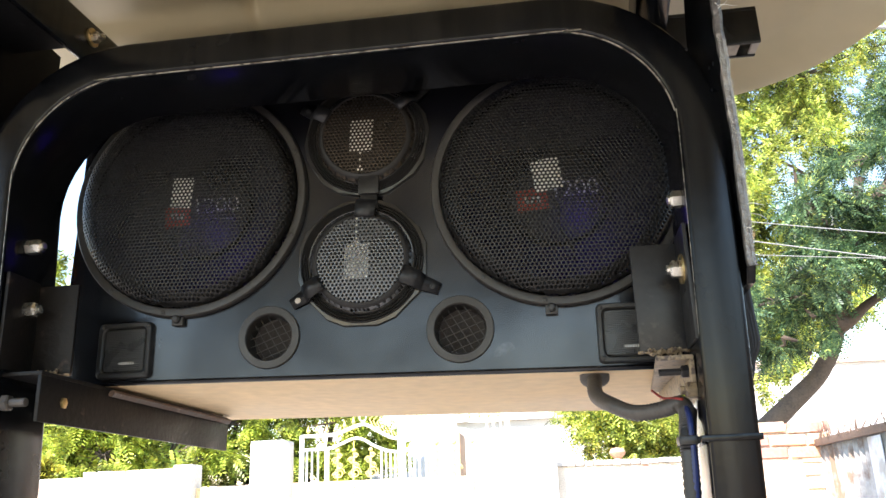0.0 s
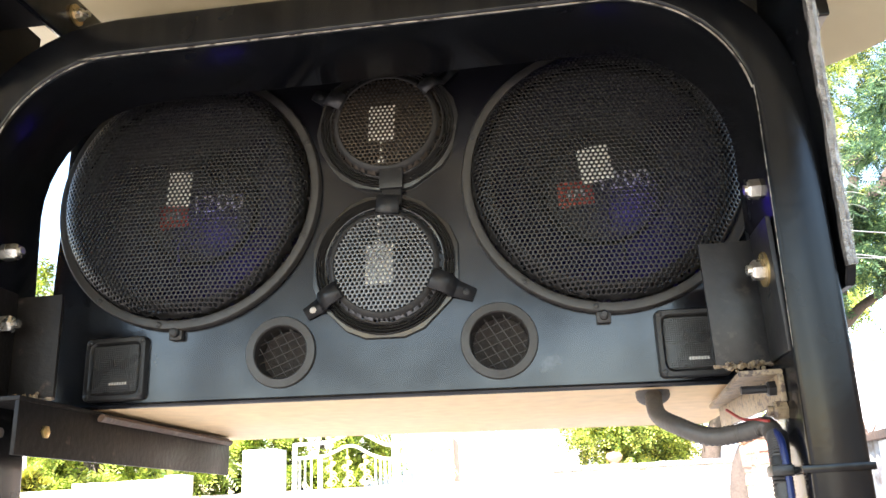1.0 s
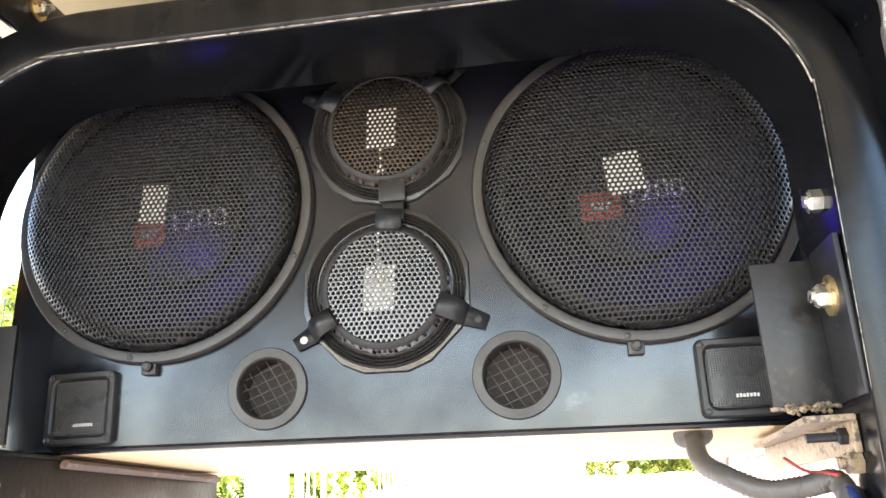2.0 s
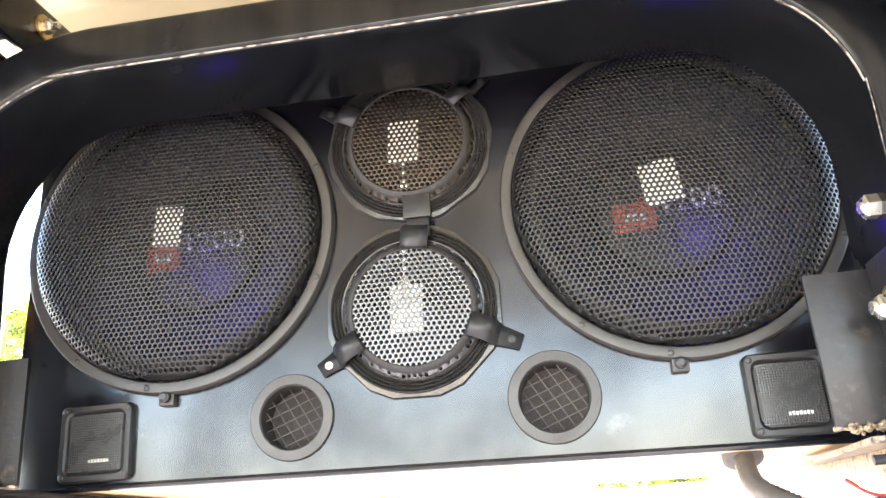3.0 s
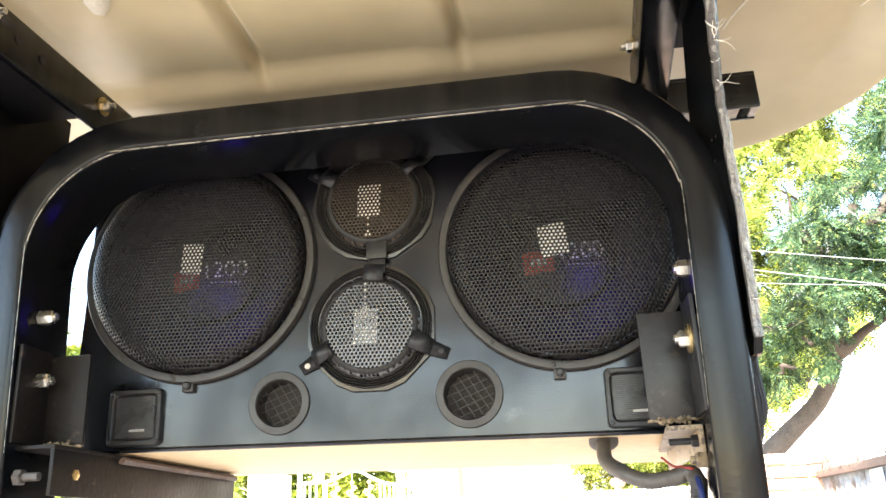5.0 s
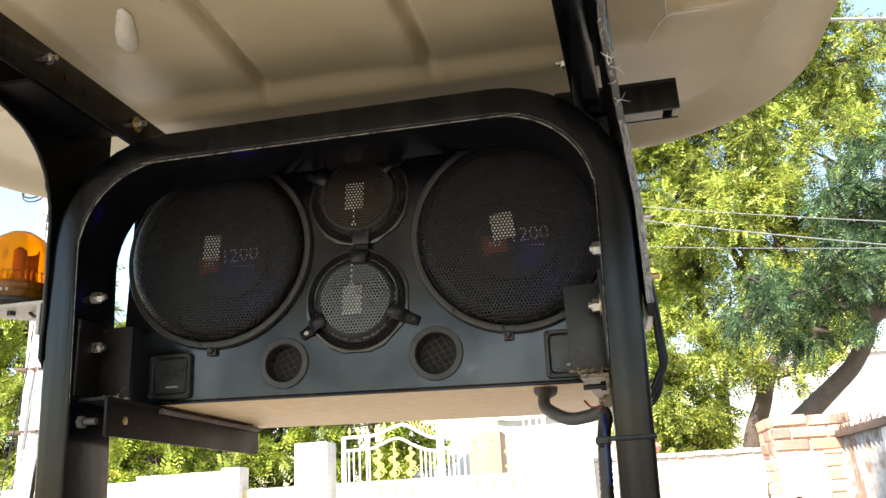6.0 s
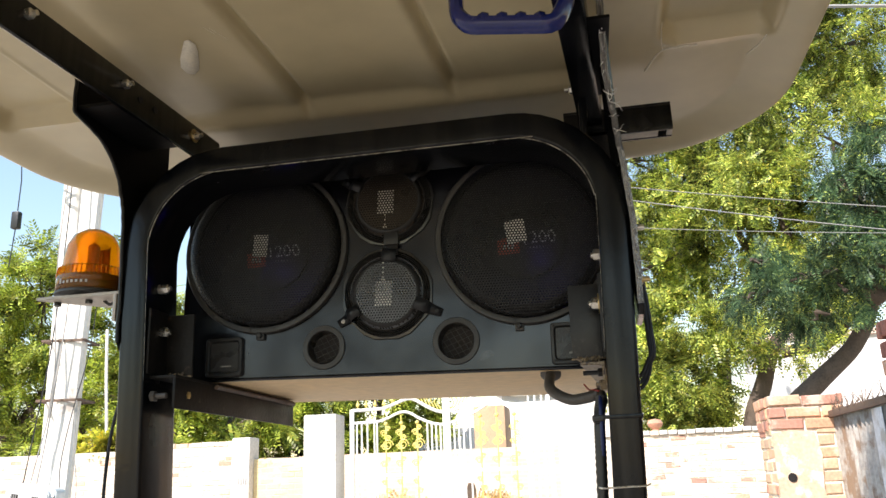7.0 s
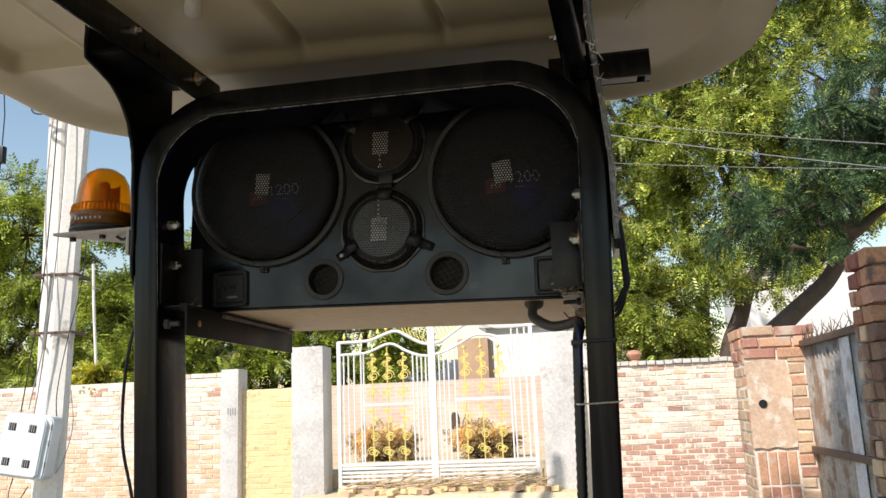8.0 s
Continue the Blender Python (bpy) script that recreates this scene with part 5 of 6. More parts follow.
def tree(base, trunk, limbs, blobs, fronds, leaf_mat, seed, size=0.3, pairs=6, leaflet=0.3, width=0.055, droop=0.35, label="", radius=0.2, name="tree"):
    """A tapered trunk with limbs, twigs and a crown of pinnate leaves gathered in clumps."""
    rng = np.random.default_rng(seed)
    t = thing(name, base, label, "tree")
    count = len(trunk)
    path = smooth_path(trunk, 5)
    bm = tube([p + Vector((noise.noise(p * 1.7), noise.noise(p * 1.9 + Vector((5, 0, 0))), 0)) * 0.05 for p in path], [radius * (1 - 0.6 * i / len(path)) for i in range(len(path))], 10)
    part("trunk", bm, BARK, t, smooth=70)
    for i, limb in enumerate(limbs):
        pts = smooth_path(limb, 5)
        part("limb", tube([p + Vector((noise.noise(p * 2.1), noise.noise(p * 2.3), noise.noise(p * 2.7))) * 0.06 for p in pts], [radius * 0.5 * (1 - 0.8 * k / len(pts)) + 0.012 for k in range(len(pts))], 8), BARK, t, smooth=70)
    bx = np.array([b[:3] for b in blobs], float)
    br = np.array([b[3:] for b in blobs], float)
    share = np.prod(br, axis=1) ** 0.67
    # clumps on the shells of the crown's masses, fronds round each clump
    clumps = max(int(fronds / 52), 1)
    which = rng.choice(len(blobs), clumps, p=share / share.sum())
    d = rng.normal(0, 1, (clumps, 3))
    d /= np.linalg.norm(d, axis=1, keepdims=True)
    cc = bx[which] + d * br[which] * rng.uniform(0.45, 1.08, (clumps, 1))
    own = rng.integers(0, clumps, fronds)
    off = rng.normal(0, 1, (fronds, 3)) * np.array((0.3, 0.3, 0.2)) * (br.mean() * 0.27 + 0.1)
    centres = cc[own] + off
    ways = d[own] * 0.6 + off * 1.6 + rng.normal(0, 0.55, (fronds, 3)) + np.array((0, 0, -0.35))
    sizes = size * rng.uniform(0.6, 1.25, fronds)
    me = quads_mesh("crown", frond_leaves(centres, ways, sizes, pairs, leaflet, width, droop, rng) - np.array(base))
    me.materials.append(leaf_mat)
    crown = new("crown", me)
    crown.parent = t
    crown["kind"] = "stuff"
    # twigs that reach into the clumps
    bm = bmesh.new()
    for k in rng.choice(clumps, min(clumps, 60), replace=False):
        a = Vector(bx[which[k]])
        b = Vector(cc[k])
        add_tube(bm, [a, a.lerp(b, 0.5) + Vector(rng.normal(0, 0.08, 3)), b], [0.03, 0.018, 0.006], 5)
    part("twig_mass", bm, BARK, t, smooth=70, kind="stuff")
    return t


# neem trees behind the brick wall
tree((2.25, 15.5, 0), [(2.25, 15.5, 0), (2.26, 15.5, 1.5), (2.2, 15.5, 2.4), (2.33, 15.45, 3.3), (2.15, 15.3, 5.0), (2.2, 15.3, 8.0)],
     [[(2.32, 15.5, 2.5), (1.6, 15.0, 3.6), (0.9, 14.8, 4.6)], [(2.2, 15.3, 4.0), (3.2, 15.2, 5.2), (3.9, 15.0, 6.4)], [(2.15, 15.3, 5.0), (1.2, 15.3, 6.6), (0.6, 15, 8)]],
     [(1.2, 14.8, 3.3, 1.0, 1.0, 0.9), (2.3, 14.6, 4.3, 1.2, 1.1, 1.0), (0.9, 15, 5.2, 1.2, 1.2, 1.1), (2.4, 15, 6.3, 1.5, 1.3, 1.2), (1.0, 15.3, 7.6, 1.6, 1.4, 1.3), (2.8, 15.2, 8.4, 1.7, 1.5, 1.4),
      (1.8, 15.4, 10.2, 2.0, 1.6, 1.4), (0.2, 15.6, 6.4, 1.1, 1.0, 1.0), (0.1, 15.6, 9.2, 1.4, 1.2, 1.2), (1.6, 14.8, 2.6, 0.8, 0.7, 0.5), (0.7, 14.7, 2.8, 0.8, 0.7, 0.6), (1.5, 14.5, 3.3, 0.7, 0.6, 0.6), (0.3, 14.9, 3.9, 0.8, 0.7, 0.6)],
     25000, LEAF_NEEM, 11, size=0.29, label="neem tree with bright green feathery leaves", radius=0.19)
tree((2.45, 14.2, 0), [(2.45, 14.2, 0), (2.47, 14.2, 1.4), (2.5, 14.2, 2.15), (2.69, 14.2, 2.82), (2.87, 14.2, 3.21), (3.03, 14.2, 3.59), (3.3, 14.2, 4.0), (3.5, 14.1, 4.8), (3.3, 14.0, 7.2)],
     [[(2.78, 14.2, 3.0), (2.74, 14.15, 3.7), (2.6, 14.0, 4.3)], [(3.1, 14.2, 3.4), (4.0, 14.0, 3.6), (4.6, 13.9, 4.8)], [(3.5, 14.1, 4.0), (2.8, 14.0, 5.2), (2.4, 14, 6.2)]],
     [(3.2, 13.6, 4.2, 1.1, 1.0, 0.9), (4.2, 13.6, 5.0, 1.2, 1.1, 1.0), (3.0, 13.8, 6.0, 1.3, 1.1, 1.1), (4.4, 13.8, 7.0, 1.4, 1.2, 1.2), (3.4, 14.2, 8.6, 1.6, 1.3, 1.3), (5.0, 14.2, 9.0, 1.6, 1.3, 1.3), (4.2, 14.4, 10.6, 1.7, 1.4, 1.2)],
     15500, LEAF_NEEM, 12, size=0.28, label="neem tree with bright green feathery leaves", radius=0.19)
# leaning tree with dark fine leaves
tree((2.3, 11.1, 0), [(2.3, 11.1, 0), (2.2, 11.05, 1.5), (2.35, 11.0, 2.15), (2.82, 11.0, 2.58), (3.06, 11.0, 2.79), (3.34, 11.0, 3.04), (3.55, 11.0, 3.34), (3.67, 11.0, 3.6), (3.78, 11.0, 3.9), (3.95, 11.0, 4.5), (4.25, 10.8, 5.6)],
     [[(3.68, 11.0, 3.62), (4.06, 10.98, 3.88), (4.9, 10.8, 4.4)], [(3.72, 10.95, 3.65), (3.2, 10.6, 3.9), (2.6, 10.3, 3.9)], [(3.93, 10.9, 4.3), (3.7, 10.5, 4.8), (3.2, 10.3, 5.1)], [(4.05, 10.8, 4.8), (4.6, 10.6, 5.6), (5.2, 10.5, 6.6)]],
     [(2.2, 10.3, 3.7, 0.5, 0.6, 0.22), (2.75, 10.2, 3.4, 0.45, 0.5, 0.16), (3.15, 10.2, 3.62, 0.5, 0.5, 0.18), (2.1, 10.3, 4.15, 0.5, 0.6, 0.22), (2.8, 10.2, 3.85, 0.7, 0.7, 0.25), (3.3, 10.2, 4.2, 0.75, 0.8, 0.3), (3.9, 10.3, 4.6, 0.8, 0.8, 0.4), (4.6, 10.3, 4.5, 0.9, 0.9, 0.6), (3.4, 10.2, 5.05, 0.5, 0.6, 0.22), (4.4, 10.4, 5.7, 0.8, 0.8, 0.4), (5.5, 10.5, 5.2, 0.9, 0.9, 0.7), (5.3, 10.5, 6.7, 0.9, 0.9, 0.6)],
     7200, LEAF_DARK, 13, size=0.28, pairs=9, leaflet=0.22, width=0.036, droop=0.25, label="leaning acacia tree with dark fine feathery leaves", radius=0.16)
# unseen tree added behind the camera to throw shade on the lane
tree((-3.2, -5.2, 0), [(-3.2, -5.2, 0), (-3.1, -5.1, 2.5), (-2.8, -4.8, 4.5), (-2.3, -4.2, 6.5)],
     [[(-2.8, -4.8, 4.5), (-2.0, -3.8, 5.8), (-1.3, -2.8, 7.2)], [(-2.6, -4.6, 5.2), (-1.6, -3.0, 6.6), (-1.0, -1.5, 7.4)], [(-2.4, -4.3, 6.0), (-2.9, -4.6, 7.2), (-3.2, -5.0, 8.2)], [(-2.9, -4.9, 4.2), (-2.0, -5.8, 6.0), (-1.2, -6.8, 7.4)]],
     [(-1.3, -2.7, 7.7, 1.2, 1.1, 0.8), (-1.0, -1.5, 7.6, 0.9, 0.9, 0.6), (-0.5, -3.2, 8.0, 1.2, 1.1, 0.8), (-2.4, -4.4, 8.0, 1.3, 1.2, 0.9), (-0.2, -1.6, 8.2, 0.8, 0.8, 0.5),
      (-0.9, -6.2, 7.8, 1.2, 1.2, 0.8), (-0.9, -7.8, 7.9, 1.2, 1.1, 0.8)],
     6500, LEAF_NEEM, 41, size=0.36, label="unseen neem tree added to shade the lane", radius=0.16)
# trees beyond the left wall and behind the gate
for k, (x, y, s) in enumerate(((-15.5, 19, 1.32), (-12.6, 17.5, 1.16), (-10.2, 19.5, 1.0), (-8.6, 21.5, 0.85), (-6.2, 22.5, 0.85), (-9.2, 16.5, 0.62))):
    z = 6.3 * s
    tree((x, y, 0), [(x, y, 0), (x + 0.1, y, z * 0.3), (x - 0.1, y, z * 0.55), (x, y, z * 0.8)],
         [[(x, y, z * 0.3), (x - 0.8 * s, y, z * 0.45), (x - 1.4 * s, y, z * 0.6)], [(x, y, z * 0.35), (x + 0.8 * s, y - 0.2, z * 0.5), (x + 1.4 * s, y - 0.3, z * 0.6)]],
         [(x - 1.3 * s, y - 0.4, z * 0.52, 1.3 * s, 1.0 * s, 1.0 * s), (x + 1.3 * s, y - 0.4, z * 0.5, 1.3 * s, 1.0 * s, 1.1 * s), (x, y - 0.6, z * 0.72, 1.5 * s, 1.1 * s, 1.2 * s), (x - 0.9 * s, y, z * 0.86, 1.2 * s, 1.0 * s, 1.0 * s), (x + 0.8 * s, y, z * 0.9, 1.2 * s, 1.0 * s, 0.9 * s), (x, y - 0.7, z * 0.36, 1.5 * s, 0.9 * s, 0.7 * s)],
         4200, LEAF_FAR, 20 + k, size=0.42, pairs=6, leaflet=0.32, width=0.06, label="leafy green tree behind the boundary wall", radius=0.16 * s)
for x, y, z, r, mat, seed, label, n in ((-8.55, 12.42, 2.36, 0.44, CREEPER, 31, "yellow-green creeper on top of the brick wall", 420), (-5.95, 12.34, 2.25, 0.2, LEAF_FAR, 32, "small weed growing on the brick wall", 45),
                                      (-4.05, 15.5, 0.9, 0.55, DRY_LEAF, 33, "dry brown shrub heap behind the gate", 900), (-2.1, 15.5, 0.86, 0.5, DRY_LEAF, 35, "dry brown shrub heap behind the gate", 700), (-6.6, 13.2, 1.7, 0.7, LEAF_FAR, 34, "green bush behind the wall", 420)):
    tree((x, y, 0), [(x, y, 0), (x + 0.05, y, z * 0.4), (x, y, z * 0.8)], [[(x, y, z * 0.5), (x + r * 0.5, y, z * 0.8), (x + r * 0.8, y, z)]],
         [(x, y, z, r, r * 0.4, r * 0.5), (x + r * 0.5, y, z * 0.95, r * 0.8, r * 0.4, r * 0.45)], n, mat, seed, size=0.24, pairs=5, leaflet=0.4, width=0.1, label=label, radius=0.03, name="shrub")

# bare stake behind the wall
stake = thing("bare_stake", (-8.45, 12.6, 0), "thin pale bare wooden stake", "stake")
part("stick", tube(smooth_path([(-8.3, 12.6, 0), (-8.36, 12.6, 1.6), (-8.46, 12.6, 2.8), (-8.53, 12.6, 3.6), (-8.575, 12.6, 4.38)], 5), 0.026, 7), CONCRETE, stake)

# ---- gate ----
GY = 12.0


# the gate's drawing grid, 4.9 mm to the unit
def gx(u):
    return -3.81 + (u - 356) * 0.00486


def gz(v):
    return 2.64 - (v - 122) * 0.0049


gate = thing("double_gate", (gx(660), GY, 0.4), "white painted steel double gate with gold scroll ornaments", "gate")


def rail(points, r, mat=WHITE_PAINT, name="rail", steps=6, parent=None):
    return part(name, tube(smooth_path([(gx(u), GY, gz(v)) for u, v in points], steps), r, 7), mat, parent or gate)


rail([(352, 120), (420, 120), (462, 117), (500, 104), (535, 93), (560, 95), (595, 115), (630, 133), (660, 140)], 0.026, name="arched_rail")
rail([(988, 96), (930, 98), (880, 97), (850, 90), (815, 79), (780, 82), (740, 104), (700, 130), (660, 140)], 0.026, name="arched_rail")
rail([(358, 160), (440, 158), (475, 148), (515, 133), (545, 136), (580, 156), (620, 172), (660, 178)], 0.022, name="arched_rail")
rail([(915, 200), (905, 160), (880, 130), (840, 119), (800, 121), (760, 142), (710, 164), (660, 176)], 0.022, name="arched_rail")
part("centre_post", box((gx(653), GY - 0.03, gz(580)), (gx(676), GY + 0.03, gz(66)), 0.006), WHITE_PAINT, gate)
for u in (355, 985):
    part("side_post", box((gx(u) - 0.03, GY - 0.03, gz(578)), (gx(u) + 0.03, GY + 0.03, gz(118 if u < 500 else 95)), 0.006), WHITE_PAINT, gate)
for v in (507, 574):
    part("rail", box((gx(354), GY - 0.02, gz(v) - 0.022), (gx(986), GY + 0.02, gz(v) + 0.022), 0.005), WHITE_PAINT, gate)
for v in (519, 531, 543, 556):
    part("slat", box((gx(356), GY - 0.012, gz(v) - 0.02), (gx(984), GY + 0.004, gz(v) + 0.016), 0.004), WHITE_PAINT, gate)
for u0, u1, v in ((438, 602, 323), (738, 914, 318), (920, 985, 226)):
    part("rail", box((gx(u0), GY - 0.015, gz(v) - 0.02), (gx(u1), GY + 0.015, gz(v) + 0.02), 0.005), WHITE_PAINT, gate)
for u, top in ((371, 160), (387, 160), (406, 160), (429, 160), (438, 160), (602, 168), (616, 172), (630, 175), (644, 177), (688, 172), (703, 168), (718, 160), (738, 152), (914, 180), (924, 100), (944, 100), (965, 100)):
    part("bar", tube([(gx(u), GY, gz(508)), (gx(u), GY, gz(top))], 0.014, 6), WHITE_PAINT, gate)


def scroll(u, v, s, flip):
    pts = []
    for k in range(22):
        a = 0.55 * k
        r = s * (1 - k / 26)
        pts.append((gx(u) + flip * r * math.cos(a), GY - 0.01, gz(v) + r * math.sin(a)))
    return pts


for u in (467, 517, 569, 770, 823, 878):
    top = 160 if u < 700 else 150
    orn = part("ornament", tube([(gx(u), GY - 0.004, gz(505)), (gx(u), GY - 0.004, gz(top - (20 if u in (517, 823) else 0)))], 0.01, 6), GOLD_PAINT, gate, "gold scroll ornament")
    for v, s, f in ((232, 0.085, 1), (238, 0.05, -1), (196, 0.055, -1), (212, 0.05, 1), (182, 0.04, 1), (290, 0.06, -1), (276, 0.04, 1), (345, 0.045, -1), (372, 0.05, 1), (425, 0.075, 1), (468, 0.07, -1), (474, 0.055, 1)):
        part("scroll", tube(scroll(u + f * 6, v, s, f), 0.008, 5), GOLD_PAINT, orn)
    bm = lathe( [(0, -0.035), (0.03, -0.015), (0.034, 0), (0.03, 0.015), (0, 0.035)], 10, Matrix.Translation((gx(u), GY, gz(top + 6))))
    part("knob", bm, GOLD_PAINT, orn)
for u in (374, 402, 432, 461, 488, 516, 842, 872, 902, 930, 958):
    base = 119 if u < 470 else (108 if u < 500 else (98 if u < 600 else (86 if u < 850 else 97)))
    bm = tube([(gx(u), GY, gz(base)), (gx(u), GY, gz(base - 12))], 0.008, 6)
    add_lathe(bm, [(0, 0.12), (0.022, 0.05), (0.03, 0.03), (0.012, 0.0), (0, 0)], 8, Matrix.Translation((gx(u), GY, gz(base - 8))))
    part("spearhead", bm, GOLD_PAINT, gate, "gold spearhead")
for side in (-1, 1):
    for k in range(7):
        a = radians(22 + 19 * k if k < 4 else 22 + 17 * k)
        u0, v0 = 664 + side * (14 + 12 * k), 118 - 4 * k
        part("ray", tube([(gx(u0), GY, gz(134 - 5.5 * k)), (gx(u0 + side * 12), GY, gz(112 - 6 * k)), (gx(u0 - side * 2), GY, gz(78 - 2 * k))], 0.0095, 5), GOLD_PAINT, gate, "gold ray")
for u in (545, 780):
    ring = [(gx(u) + 0.05 * math.cos(0.5 * k), GY, gz(72) + 0.05 * math.sin(0.5 * k)) for k in range(13)]
    part("ring", tube(ring, 0.01, 5), WHITE_PAINT, gate)

# ---- behind the gate ----
tagged(part("courtyard", box((-8.5, 12.31, 0.0), (6, 17.99, 0.6), 0.02), YARD), "sunlit sandy yard behind the gate", "ground", kind="structure")
tagged(part("wall_behind_gate", box((-8.5, 18.0, 0), (6, 18.3, 2.2), 0.01), BRICK_FAR), "weathered brick wall behind the gate", "wall", kind="structure")
house = thing("white_outbuilding", (-3.0, 26.5, 0), "white washed flat-roofed outbuilding", "building")
bm = box((-3.0, 25, 0), (1.5, 29, 4.0), 0.02)
part("shell", bm, WHITE_WALL, house)
part("roof_slab", box((-3.2, 24.8, 4.0), (1.7, 29.2, 4.2), 0.02), WHITE_WALL, house)
part("side_room", box((-6.0, 25.2, 0), (-3.0, 28.0, 3.1), 0.02), WHITE_WALL, house)
far_house = thing("white_house", (7.0, 24, 0), "white washed house seen between the tree trunks", "building")
part("shell", box((4.6, 23, 0), (10.5, 27, 4.9), 0.02), WHITE_WALL, far_house)
part("parapet", box((4.5, 22.9, 4.9), (10.6, 27.1, 5.05), 0.01), BRICK_FAR, far_house)
hut = thing("mud_hut", (-2.75, 20.0, 0), "narrow brown mud-plastered tower behind the wall", "hut")
part("shell", box((-3.15, 20.0, 0), (-2.35, 21.2, 3.3), 0.06), MUD, hut)
# arched opening as a thin panel, its inner shade put into the dark colour
tagged(part("door_1", prism([(-0.1, 0), (0.1, 0), (0.1, 1.0), (0.06, 1.12), (-0.06, 1.12), (-0.1, 1.0)], 0.02, pose(-2.95, 18.0, 0.35, 90, 0, 0)), BARK), "dark arched opening in the brick wall", "door", kind="structure")

# ---- walls, pillars and their bricks ----
BRICK_MESHES = {}


def brick_mesh(w, d, h, mat, kind_index):
    key = (round(w, 3), round(d, 3), round(h, 3), mat.name, kind_index)
    if key not in BRICK_MESHES:
        rng = random.Random(hash(key[:3]) % 1000 + kind_index)
        bm = bmesh.new()
        bmesh.ops.create_cube(bm, size=1)
        for v in bm.verts:
            v.co = Vector((v.co.x * w + rng.uniform(-0.003, 0.003), v.co.y * d + rng.uniform(-0.003, 0.003), v.co.z * h + rng.uniform(-0.003, 0.003)))
        bmesh.ops.bevel(bm, geom=[e for e in bm.edges if all(v.co.y < 0 for v in e.verts)], offset=0.006, segments=1, affect="EDGES")
        me = bpy.data.meshes.new("brick")
        bm.to_mesh(me)
        bm.free()
        me.materials.append(mat)
        BRICK_MESHES[key] = me
    return BRICK_MESHES[key]


def lay_bricks(parent, x0, x1, z0, z1, m, mats, seed, limit=300, length=0.232, course=0.084, proud=0.008, skip=None, bare_below=0.0):
    """Courses of bricks over a wall face; m puts x along the face, y into it. The first ones, from the top, are parts; the rest are joined."""
    rng = random.Random(seed)
    made, rest = 0, {mat.name: bmesh.new() for mat in mats}
    rows = int((z1 - z0) / course)
    for r in range(rows - 1, -1, -1):
        z = z0 + (r + 0.5) * course
        x = x0 - (length * 0.5 if r % 2 else 0.0)
        while x < x1 - 0.02:
            a, b = max(x, x0), min(x + length, x1)
            x += length
            if b - a < 0.04 or (skip and skip((a + b) / 2, z)):
                continue
            w = round((b - a) - 0.011 - rng.choice((0, 0, 0.006, 0.012)), 3)
            mat = mats[0] if len(mats) == 1 or rng.random() < (0.2 if z < bare_below + 0.35 * noise.noise((x * 0.9, seed, z * 1.3)) - rng.uniform(0, 0.2) else 0.86) else mats[1]
            place = Matrix.Translation(((a + b) / 2, 0.052 - proud + rng.uniform(-0.005, 0.005), z + rng.uniform(-0.004, 0.004))) @ pose(0, 0, 0, 0, rng.uniform(-1.3, 1.3), rng.uniform(-1.2, 1.2))
            me = brick_mesh(w, 0.104, course - 0.012, mat, rng.randrange(3))
            if made < limit:
                ob = new("brick", me)
                ob.parent = parent
                ob.matrix_basis = WORLD_OF[parent].inverted() @ m @ place
                made += 1
            else:
                part_bm = bmesh.new()
                part_bm.from_mesh(me)
                part_bm.transform(m @ place)
                tmp = bpy.data.meshes.new("tmp")
                part_bm.to_mesh(tmp)
                part_bm.free()
                rest[mat.name].from_mesh(tmp)
                bpy.data.meshes.remove(tmp)
    for mat in mats:
        if len(rest[mat.name].verts):
            part("brickwork", rest[mat.name], mat, parent, smooth=0, kind="stuff")
        else:
            rest[mat.name].free()


def wall(name, lo, hi, label, mat=MORTAR):
    ob = part(name, box(lo, hi, 0.01), mat)
    tagged(ob, label, "wall", kind="structure")
    return ob


FACE = Matrix.Translation((0, 12.0, 0))
east = wall("wall_east", (-0.08, 12.0, 0), (5.2, 12.23, 2.06), "old limewashed brick boundary wall, wash worn off below")
lay_bricks(east, 0.3, 5.2, 0, 2.06, FACE, (BRICK_PALE, BRICK_ROSE), 1, bare_below=1.12, length=0.222, course=0.076)
# shadow of the coping's overhang goes into this bed's dark colour
part("coping", box((-0.08, 12.0, 2.06), (5.2, 12.25, 2.118), 0.012), MORTAR_DARK, east, "mortar bed under the coping bricks, darkened for the overhang's shadow")
lay_bricks(east, -0.08, 5.2, 2.058, 2.134, Matrix.Translation((0, 11.962, 0)), (PLASTER, BRICK_PALE), 15, limit=0, length=0.128, course=0.074)
knob = thing("wall_finial", (0.78, 12.1, 2.125), "round terracotta finial on the wall coping", "finial")
part("ball", lathe([(0, 0), (0.07, 0), (0.05, 0.03), (0.1, 0.07), (0.115, 0.11), (0.09, 0.16), (0, 0.18)], 20), BRICK_RED, knob, at=Matrix.Translation((0.78, 12.1, 2.125)))
west = wall("wall_west", (-14, 12.05, 0), (-5.78, 12.28, 2.2), "old limewashed brick boundary wall, wash worn off below")
lay_bricks(west, -11.5, -5.78, 0, 2.2, Matrix.Translation((0, 12.05, 0)), (BRICK_PALE, BRICK_ROSE), 2, bare_below=1.12, length=0.222, course=0.076)
lay_bricks(west, -7.3, -5.8, 2.2, 2.29, Matrix.Translation((0, 12.06, 0)), (BRICK_PALE, BRICK_ROSE), 12)
yellow = wall("wall_yellow", (-5.48, 12.1, 0), (-4.52, 12.3, 1.98), "yellow washed brick infill wall beside the gate", BRICK_YELLOW)
lay_bricks(yellow, -5.48, -4.52, 0, 1.98, Matrix.Translation((0, 12.1, 0)), (BRICK_YELLOW,), 3, proud=0.004)
